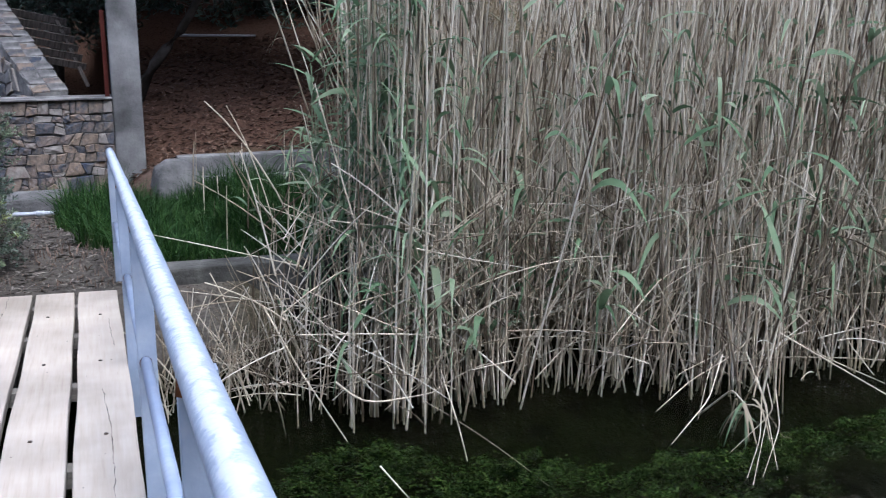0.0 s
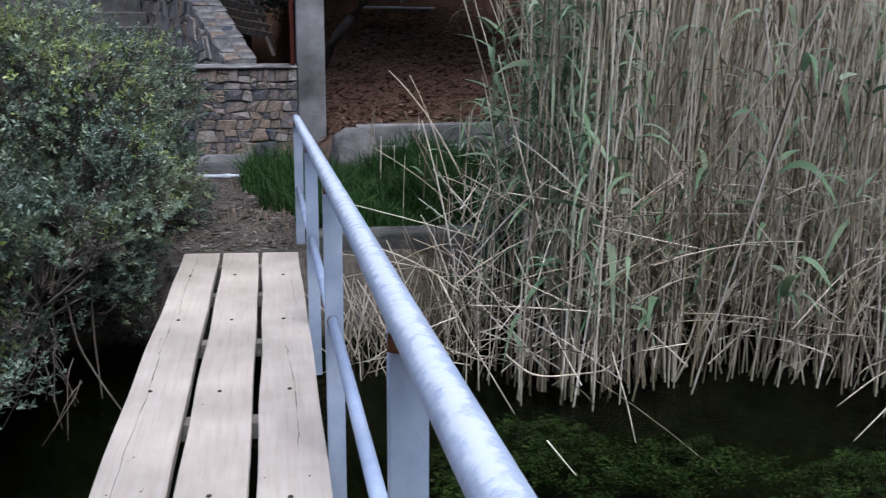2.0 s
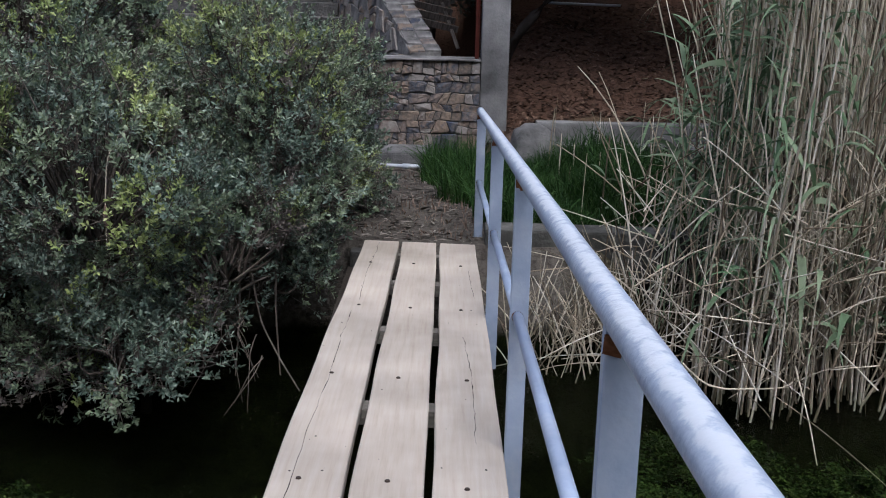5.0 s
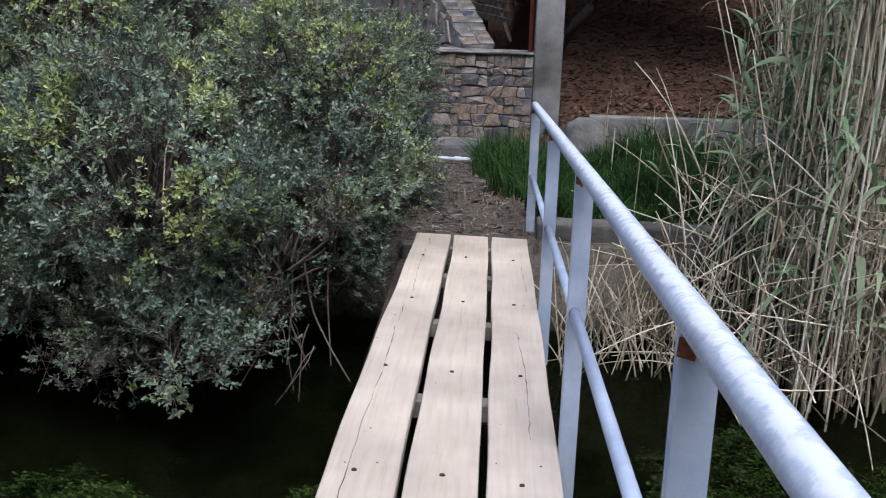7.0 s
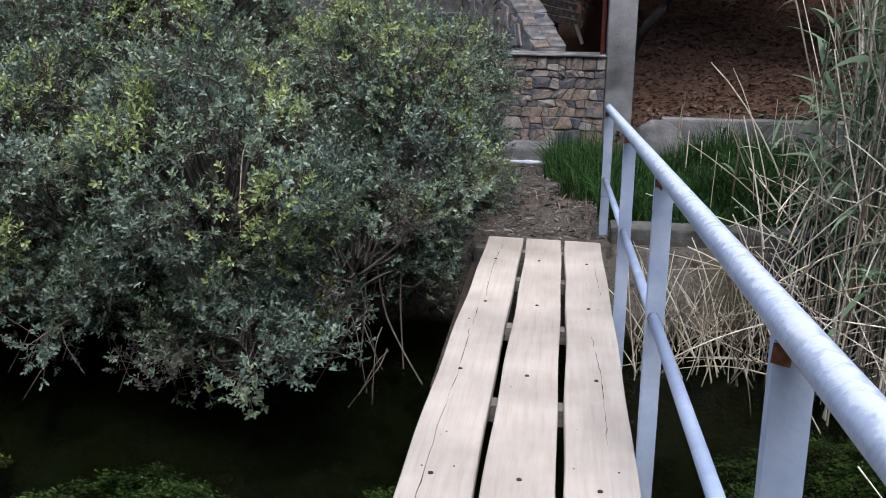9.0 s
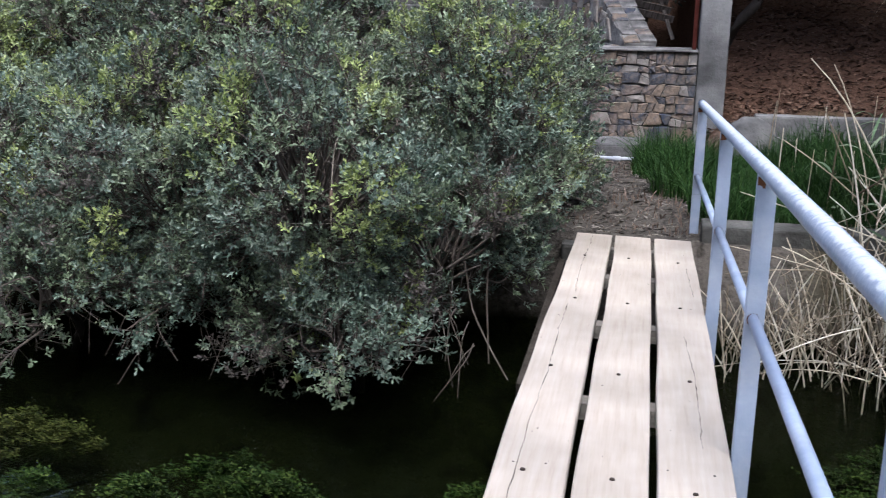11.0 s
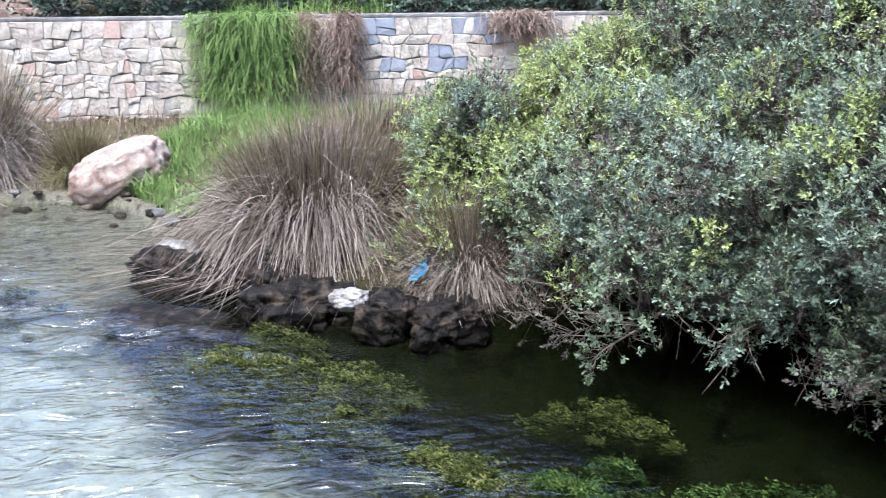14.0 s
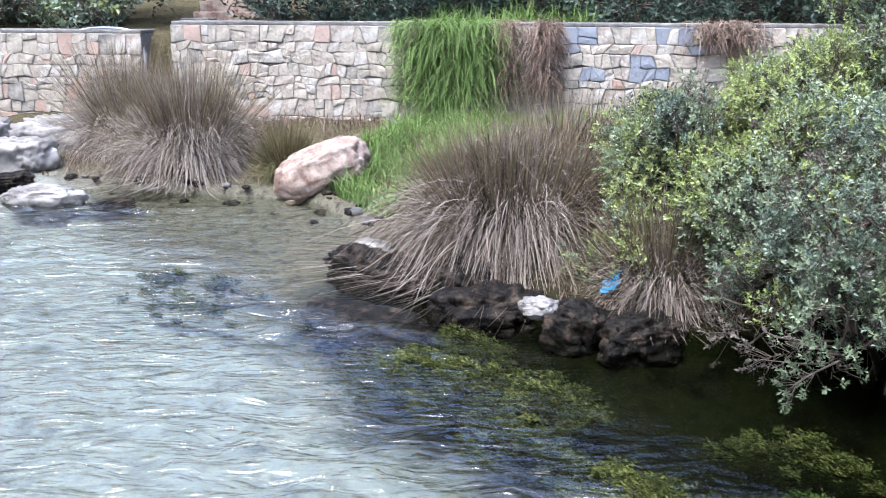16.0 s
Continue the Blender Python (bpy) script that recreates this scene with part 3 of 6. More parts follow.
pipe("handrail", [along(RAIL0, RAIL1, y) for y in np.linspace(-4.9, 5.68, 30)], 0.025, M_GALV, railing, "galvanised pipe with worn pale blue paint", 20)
POSTS = (-4.6, -3.0, -1.4, 0.25, 1.99, 3.57, 5.65)
for y in POSTS:
    top, mid = along(RAIL0, RAIL1, y), along(MID0, MID1, y)
    part("post", box(bmesh.new(), top.x - 0.02, top.x + 0.036, y - 0.015, y + 0.015, -0.26 + 0.045 * (5.27 - y), top.z - 0.015, 0.003), M_PAINT, railing)
    part("rust_patch", box(bmesh.new(), top.x - 0.019, top.x + 0.004, y - 0.0175, y - 0.0155, top.z - 0.05, top.z - 0.022, 0.0, 0.004), M_RUST, railing, "rusty weld under the handrail")
    pipe("collar", [(mid.x - 0.0, y - 0.032, mid.z), (mid.x, y - 0.018, mid.z)], 0.0185, M_RUST, railing, "rusty weld", 12)
for a, b in zip(POSTS, POSTS[1:]):
    pipe("mid_rail", [along(MID0, MID1, a + 0.02), along(MID0, MID1, (a + b) / 2), along(MID0, MID1, b - 0.02)], 0.017, M_PAINT, railing, "", 14)

def strand(name, pts, r0, r1, material, parent=None, label="", sides=6, steps=14):
    """One bent stem through a few places."""
    pts = np.array(pts, float)
    d = np.r_[0, np.cumsum(np.linalg.norm(np.diff(pts, axis=0), axis=1))]
    s = np.linspace(0, d[-1], steps)
    path = np.stack([np.interp(s, d, pts[:, c]) for c in range(3)], 1)
    path[1:-1] = (path[:-2] + path[1:-1] * 2 + path[2:]) / 4
    v, q = tubes(path[None], np.linspace(r0, r1, steps)[None], sides)
    return part(name, np_mesh(name, v, q, True), material, parent, label)


# cracks that run along the outer planks
plank_list = [o for o in bridge.children if o.name.startswith("plank")]
for k, pts in ((0, ((-0.24, 5.1), (-0.235, 4.7), (-0.25, 4.3), (-0.252, 3.9), (-0.243, 3.6))), (0, ((-0.262, 3.4), (-0.268, 3.0), (-0.262, 2.5), (-0.272, 2.0), (-0.268, 1.4), (-0.275, 0.8))),
               (2, ((0.235, 3.05), (0.255, 2.7), (0.262, 2.3), (0.258, 1.9))), (2, ((0.285, 4.3), (0.29, 4.0), (0.3, 3.7))), (1, ((-0.02, 1.4), (-0.012, 1.0), (-0.015, 0.6)))):
    d = [(x + rng.normal(0, 0.0015), y) for x0, y0 in [pts[0]] for x, y in [(x0, y0)]]
    for (xa, ya), (xb, yb) in zip(pts, pts[1:]):
        d += [(xa + (xb - xa) * t + rng.normal(0, 0.0022), ya + (yb - ya) * t) for t in np.linspace(0.1, 1, 9)]
    path = np.array([[(x, y, 0.0012) for x, y in d]])
    w = np.abs(rng.normal(0.0006, 0.0005, (1, len(d)))) + 0.0002
    v, q = ribbons(path, w, np.array([[1.0, 0, 0]]))
    part("crack", np_mesh("crack", v, q[:, ::-1]), M_BARK, plank_list[k], "dark open crack")
for k in range(46):
    x, y = rng.uniform(-0.33, 0.33), rng.uniform(0.4, 5.1)
    own = plank_list[0] if x < -0.135 else plank_list[1] if -0.1 < x < 0.105 else plank_list[2] if x > 0.14 else None
    if own is not None:
        bm = bmesh.new()
        bmesh.ops.create_circle(bm, cap_ends=True, segments=7, radius=rng.uniform(0.0015, 0.0042), matrix=Matrix.Translation((x, y, 0.0013)) @ Matrix.Diagonal((1, rng.uniform(0.8, 1.9), 1, 1)))
        part("speck", bm, M_BARK, own, "dark speck of dirt")
# the deck falls a little towards the far bank and leans to the railing's side
bridge.matrix_basis = Matrix.Translation((0, 5.27, 0)) @ Matrix.Rotation(-0.045, 4, 'X') @ Matrix.Rotation(0.02, 4, 'Y') @ Matrix.Translation((0, -5.27, 0)) @ bridge.matrix_basis
# weathered board that leans under the deck edge
bm = box(bmesh.new(), -0.02, 0.02, -0.62, 0.62, -0.05, 0.05, 0.006, 0.008)
board = tagged(part("board", bm, M_BARK, at=pose(-0.475, 4.55, -0.36, 17, 0, -5)), "weathered grey board leaning below the deck edge", "board")

# ---- far bank by the bridge ----
abutment = thing("abutment", (0.3, 5.45, -1.0), "old grey concrete bank wall under the bridge end", "abutment", kind="structure")
part("footing", box(bmesh.new(), -0.45, 0.42, 5.36, 5.62, -1.2, -0.1, 0.02, 0.012), M_CONCDARK, abutment)
part("cap_block", box(bmesh.new(), 0.42, 1.9, 5.38, 5.6, -0.27, 0.07, 0.015, 0.008), M_CONCDARK, abutment)
part("footing", box(bmesh.new(), 0.42, 1.9, 5.5, 5.75, -1.2, -0.26, 0.01), M_CONCDARK, abutment)
bm = bmesh.new()
box(bm, 0.485, 0.76, 9.3, 9.58, -0.2, 4.2, 0.02)
pillar = tagged(part("pillar", bm, M_PILLAR), "tall weathered square concrete pillar beside the stone wall", "pillar")
bm = bmesh.new()
box(bm, 0.425, 0.465, 9.42, 9.46, 0.84, 1.68, 0.004)
red_post = tagged(part("steel_post", bm, M_REDSTEEL), "dark red rusty steel post on the wall", "post")


def stone_mesh(pts, d, r):
    """One rough block from its outline (x, z): chipped rim and a pillowed front towards -y."""
    n = len(pts)
    cx, cz = sum(p[0] for p in pts) / n, sum(p[1] for p in pts) / n
    small = min(max(p[0] for p in pts) - min(p[0] for p in pts), max(p[1] for p in pts) - min(p[1] for p in pts))
    bev = min(0.006, 0.06 * small)
    k1 = 1 - 2.6 * bev / max(small, 0.02)
    verts = [(x, d / 2, z) for x, z in pts] + [(x, -d / 2 + bev * r.uniform(0.5, 1.2), z) for x, z in pts]
    verts += [(cx + (x - cx) * k1, -d / 2 + r.uniform(-0.006, 0.006), cz + (z - cz) * k1) for x, z in pts]
    verts.append((cx + r.normal(0, 0.1) * small, -d / 2 - r.uniform(-0.004, 0.012), cz + r.normal(0, 0.1) * small))
    faces = [(k * n + i, k * n + (i + 1) % n, (k + 1) * n + (i + 1) % n, (k + 1) * n + i) for k in (0, 1) for i in range(n)]
    faces += [(2 * n + i, 2 * n + (i + 1) % n, 3 * n) for i in range(n)]
    me = bpy.data.meshes.new("stone")
    me.from_pydata(verts, [], faces)
    return me


def lay_stones(parent, origin, way, length, base, top, size, gap, depth, pick, seed, clip=None, ragged=0.15, split=0.5):
    """Rubble stonework on a vertical face: wandering courses of blocks that share slanted, narrow joints."""
    r = np.random.default_rng(seed)
    turn = math.degrees(math.atan2(way[1], way[0]))
    levels = [base]
    while levels[-1] < top - 0.6 * size:
        levels.append(levels[-1] + r.uniform(0.5, 1.5) * size)
    levels[-1] = top
    waves_ = [(r.uniform(0, 6.28), r.uniform(0, 6.28), r.uniform(1.7, 2.6), r.uniform(3.4, 5.5)) for _ in levels]

    def line(k, s):
        if k in (0, len(levels) - 1):
            return levels[k]
        p1, p2, f1, f2 = waves_[k]
        return levels[k] + ragged * size * (0.6 * math.sin(s * f1 / size + p1) + math.sin(s * f2 * 0.5 / size + p2))

    for k in range(len(levels) - 1):
        cuts, s = [0.0], -r.uniform(0, 0.6) * size
        while s < length - 0.5 * size:
            s += r.uniform(0.5, 1.8) * size
            if s > 0.3 * size:
                cuts.append(min(s, length))
        cuts[-1] = length
        slant = [0.0] + [r.normal(0, 0.11) * size for _ in cuts[1:-1]] + [0.0]
        for i in range(len(cuts) - 1):
            b0, b1, t0, t1 = cuts[i] - slant[i], cuts[i + 1] - slant[i + 1], cuts[i] + slant[i], cuts[i + 1] + slant[i + 1]
            quad = [(b0, line(k, b0)), (b1, line(k, b1)), (t1, line(k + 1, t1)), (t0, line(k + 1, t0))]
            quads = [quad]
            w, h = cuts[i + 1] - cuts[i], levels[k + 1] - levels[k]

            def mid(p, q, f):
                return (p[0] + (q[0] - p[0]) * f, p[1] + (q[1] - p[1]) * f)

            if r.random() < split and max(w, h) > 0.85 * size:
                f, g = r.uniform(0.3, 0.7), r.uniform(-0.12, 0.12)
                if w > 1.15 * h:
                    m0, m1 = mid(quad[0], quad[1], f - g), mid(quad[3], quad[2], f + g)
                    quads = [[quad[0], m0, m1, quad[3]], [m0, quad[1], quad[2], m1]]
                else:
                    m0, m1 = mid(quad[0], quad[3], f - g), mid(quad[1], quad[2], f + g)
                    quads = [[quad[0], quad[1], m1, m0], [m0, m1, quad[2], quad[3]]]
            for q in quads:
                cx, cz = sum(p[0] for p in q) / 4, sum(p[1] for p in q) / 4
                if clip and not clip(cx, cz):
                    continue
                out = []
                for j in range(4):
                    p, a, b = q[j], q[j - 1], q[(j + 1) % 4]
                    if r.random() < 0.35:
                        out += [mid(p, a, r.uniform(0.05, 0.22)), mid(p, b, r.uniform(0.05, 0.22))]
                    else:
                        out.append(p)
                pts = []
                for x, z in out:
                    dx, dz = x - cx, z - cz
                    far = math.hypot(dx, dz) + 1e-6
                    pts.append((dx - dx / far * gap * 0.75 + r.normal(0, 0.002), dz - dz / far * gap * 0.75 + r.normal(0, 0.002)))
                me = stone_mesh(pts, depth * r.uniform(0.88, 1.2), r)
                me.materials.append(pick(cx, cz, r))
                ob = new("stone", me)
                ob.parent = parent
                ob.matrix_parent_inverse = parent.matrix_basis.inverted()
                ob.matrix_basis = pose(origin[0] + way[0] * cx, origin[1] + way[1] * cx, cz, r.uniform(-2, 2), 0, turn + r.uniform(-2, 2))


# garden wall beyond the stream
garden_wall = thing("wall_garden", (float(WALL_A[0]), float(WALL_A[1]), -0.2), "long retaining wall of pale squared stone with blue-grey blocks", "wall", kind="structure")


def wall_box(s0, s1, z0, z1, f0, f1, bevel=0.01):
    bm = box(bmesh.new(), s0, s1, f0, f1, z0, z1, bevel)
    ang = math.atan2(-WALL_D[1], -WALL_D[0])
    bmesh.ops.transform(bm, verts=bm.verts, matrix=Matrix.Translation((WALL_A[0], WALL_A[1], 0)) @ Matrix.Rotation(ang, 4, 'Z'))
    return bm


# along the wall: s runs back from its far left end, f from its face
part("core", wall_box(-7.8, 5.5, -0.5, 1.15, -0.048, 0.4), M_MORTAR, garden_wall, "pale mortar")
part("core", wall_box(-16, -8.25, -0.5, 1.02, -0.048, 0.4), M_MORTAR, garden_wall, "pale mortar")
part("coping", wall_box(-7.8, 5.5, 1.15, 1.2, -0.03, 0.45, 0.015), M_MORTAR, garden_wall, "thin pale coping")
part("coping", wall_box(-16, -8.25, 1.02, 1.07, -0.03, 0.45, 0.015), M_MORTAR, garden_wall, "thin pale coping")
for k in range(6):
    part("step", wall_box(-8.25, -7.8, -0.3 + 0.18 * k, 0.3 + 0.18 * k, 0.05 + 0.28 * k, 0.45 + 0.28 * k, 0.01), M_CONC, garden_wall, "stone step")
for k in range(5):
    part("step", wall_box(-8.25, -6.9, 0.9 + 0.17 * k, 1.12 + 0.17 * k, 1.7 + 0.3 * k, 2.1 + 0.3 * k, 0.01), M_BOULDER, garden_wall, "stone step")


def pick_garden(s, z, r):
    q = r.random()
    blue = 0.4 if 5.4 < s < 7.7 and z > 0.5 else 0.0
    return M_STONEBLUE if q < blue else (M_STONEPINK if q < blue + 0.06 else M_STONE)


face = -WALL_D
o = WALL_A - face * 7.8
lay_stones(garden_wall, o, face, 13.3, -0.35, 1.15, 0.185, 0.004, 0.14, pick_garden, 3, None, 0.12)
o = WALL_A - face * 16
lay_stones(garden_wall, o, face, 7.75, -0.35, 1.02, 0.165, 0.004, 0.14, lambda s, z, r: M_STONEPINK if r.random() < 0.2 else M_STONE, 4, None, 0.1)

# stone stair wall by the pillar
stair_wall = thing("wall_stair", (0, 9.4, 0), "rough stone end wall of the stairs in dark and ochre blocks", "wall", kind="structure")
part("core", box(bmesh.new(), -2.2, 0.483, 9.318, 9.7, -0.3, 0.85, 0.01), M_MORTARDARK, stair_wall, "dark mortar")
part("cap", box(bmesh.new(), -2.2, 0.483, 9.27, 9.72, 0.85, 0.868, 0.006), M_OLDSTONE, stair_wall, "grey mortar cap")
lay_stones(stair_wall, (-2.0, 9.36), (1, 0), 2.48, -0.2, 0.85, 0.125, 0.006, 0.12, lambda s, z, r: M_RUBBLE, 5, None, 0.08)
# sloping parapet that climbs away to the left
bm = bmesh.new()
pa, pb = Vector((-0.07, 9.72, 0.0)), Vector((-1.2, 12.7, 0.0))
side = (pb - pa).cross(Vector((0, 0, 1))).normalized() * 0.17
vs = []
for p, top in ((pa, 0.91), (pb, 2.57)):
    for s in (-1, 1):
        for z in (-0.2, top):
            vs.append(bm.verts.new((p.x + side.x * s, p.y + side.y * s, z)))
for f in ((0, 1, 3, 2), (4, 6, 7, 5), (0, 4, 5, 1), (2, 3, 7, 6), (1, 5, 7, 3), (0, 2, 6, 4)):
    bm.faces.new([vs[i] for i in f])
bmesh.ops.recalc_face_normals(bm, faces=bm.faces)
bmesh.ops.bevel(bm, geom=list(bm.edges), offset=0.015, segments=1, affect='EDGES')
part("parapet", bm, M_OLDSTONE, stair_wall, "sloping mortar-capped parapet")
run = np.array([pa.x - pb.x, pa.y - pb.y])
far_len = float(np.hypot(*run))
run = run / far_len
start = (pb.x + run[1] * -0.0 - abs(side.x), pb.y - abs(side.y) * 0.4)
lay_stones(stair_wall, start, tuple(run), far_len, -0.1, 2.5, 0.19, 0.008, 0.08, lambda s, z, r: M_RUBBLE if r.random() < 0.5 else M_OLDSTONE, 6, lambda s, z: z < 2.57 - 1.66 * s / far_len - 0.1)
for k in range(26):
    for e in (-0.5, 0.5):
        f = (k + 0.5) / 26
        p = pa + (pb - pa) * f
        block = box(bmesh.new(), -0.084, 0.084, -0.066, 0.066, -0.022, 0.022, 0.01, 0.008)
        part("cap_stone", block, M_RUBBLE if (k * 7 + (e > 0) * 3) % 5 < 2 else M_OLDSTONE, stair_wall, at=pose(p.x + side.x * e, p.y + side.y * e, 0.895 + 1.66 * f + 0.006 * math.sin(k * 2.7 + e), 27.5 + 3 * math.sin(k * 5.1), 4 * math.sin(k * 3.3 + e), 20.8 + 5 * math.sin(k * 1.9)))
stairs = thing("stairs", (-2.2, 10, 0), "grey stone stairs climbing behind the shrub", "stairs", kind="structure")
for k in range(14):
    bm = box(bmesh.new(), -4.2, -0.42 - 0.113 * k, 10.0 + 0.3 * k, 10.45 + 0.3 * k, -0.2 + 0.17 * k, 0.14 + 0.17 * k, 0.012, 0.006)
    part("step", bm, M_MORTARDARK, stairs)

# low concrete wall and rounded stone
bm = box(bmesh.new(), 1.02, 4.6, 8.95, 9.15, -0.2, 0.32, 0.02, 0.012)
low_wall = thing("wall_low", (1.5, 9.0, 0), "low cracked concrete edging wall holding the leaf litter", "wall", kind="structure")
part("block", bm, M_CONC, low_wall)
part("ledge", box(bmesh.new(), 0.88, 4.6, 8.8, 8.95, -0.2, 0.13, 0.03, 0.01), M_CONC, low_wall)
b = rock("boulder", (1.0, 8.85, 0.07), (0.44, 0.36, 0.48), 10, 0.12, 3)
b.data.materials.append(M_CONC)
tagged(b, "rounded grey stone at the end of the low wall", "boulder")

# ledge with a white pipe, stacked pallet, pole and leaning trunk beyond
bm = box(bmesh.new(), -0.75, 0.06, 8.85, 9.28, -0.3, 0.0, 0.03, 0.02)
ledge = tagged(part("stone_ledge", bm, M_CONC), "pale worn stone ledge at the foot of the wall", "ledge")
pipe_thing = thing("water_pipe", (-0.1, 8.7, -0.1), "thin white plastic water pipe lying below the wall", "pipe")
pipe("tube", [(-0.7, 8.72, -0.105), (-0.2, 8.7, -0.11), (0.055, 8.71, -0.105)], 0.02, M_WHITEPIPE, pipe_thing, "", 10)
pipe("joint", [(-0.25, 8.7, -0.11), (-0.18, 8.7, -0.11)], 0.027, M_WHITEPIPE, pipe_thing, "", 10)
part("clip", box(bmesh.new(), -0.5, -0.47, 8.68, 8.75, -0.14, -0.075, 0.004), M_WHITEPIPE, pipe_thing)
pallet = thing("pallet", (-0.05, 11.6, 1.0), "grey wooden slatted pallet leaning in the shade", "pallet")
for k in range(6):
    part("slat", box(bmesh.new(), -0.3, 0.3, -0.012, 0.012, -0.04, 0.04, 0.004), M_OLDWOOD, pallet, at=pose(-0.02 - 0.035 * k, 11.6 + 0.03 * k, 1.12 + 0.1 * k, 20, 12, 5))
for k in (-1, 1):
    part("rail", box(bmesh.new(), -0.02, 0.02, 0.0, 0.05, -0.45, 0.45, 0.004), M_OLDWOOD, pallet, at=pose(-0.08 + 0.2 * k, 11.66, 1.25, -16, -20, 5))
pole = tagged(strand("pole", [(1.5, 14.0, 1.37), (2.0, 14.0, 1.36), (2.6, 14.05, 1.35)], 0.022, 0.018, M_WHITEPIPE), "pale pole lying on the litter slope", "pole")

# white pipe handrail at the steps in the garden wall
rail_pts = [(-9.3, 1.0), (-9.2, 1.08), (-8.9, 1.1), (-8.5, 1.09), (-8.34, 1.04), (-8.25, 0.85), (-8.22, 0.2)]
step_rail = thing("stair_rail", (float(WALL_A[0] + WALL_D[0] * 7.95), float(WALL_A[1] + WALL_D[1] * 7.95), 0.3), "bent white pipe handrail beside the wall steps", "handrail")
strand("tube", [(float(WALL_A[0] - WALL_D[0] * a + WALL_N[0] * 0.02), float(WALL_A[1] - WALL_D[1] * a + WALL_N[1] * 0.02), z) for a, z in rail_pts], 0.02, 0.02, M_WHITEPIPE, step_rail)

# ---- reeds ----
def reed_path(base, top_dir, length, bend, segs=6):
    t = np.linspace(0, 1, segs)
    return base[:, None] + top_dir[:, None] * (length[:, None] * t)[..., None] + bend[:, None] * (length[:, None] * t ** 2)[..., None]


def reed_front(x):
    """The waterside edge of the reeds in plan."""
    return 4.53 - 0.28 * np.exp(-((x - 2.05) / 0.35) ** 2) - 0.35 * np.exp(-((x - 4.0) / 0.5) ** 2) - 0.12 * np.clip(x - 3, 0, 4) + 0.05 * np.sin(x * 9)


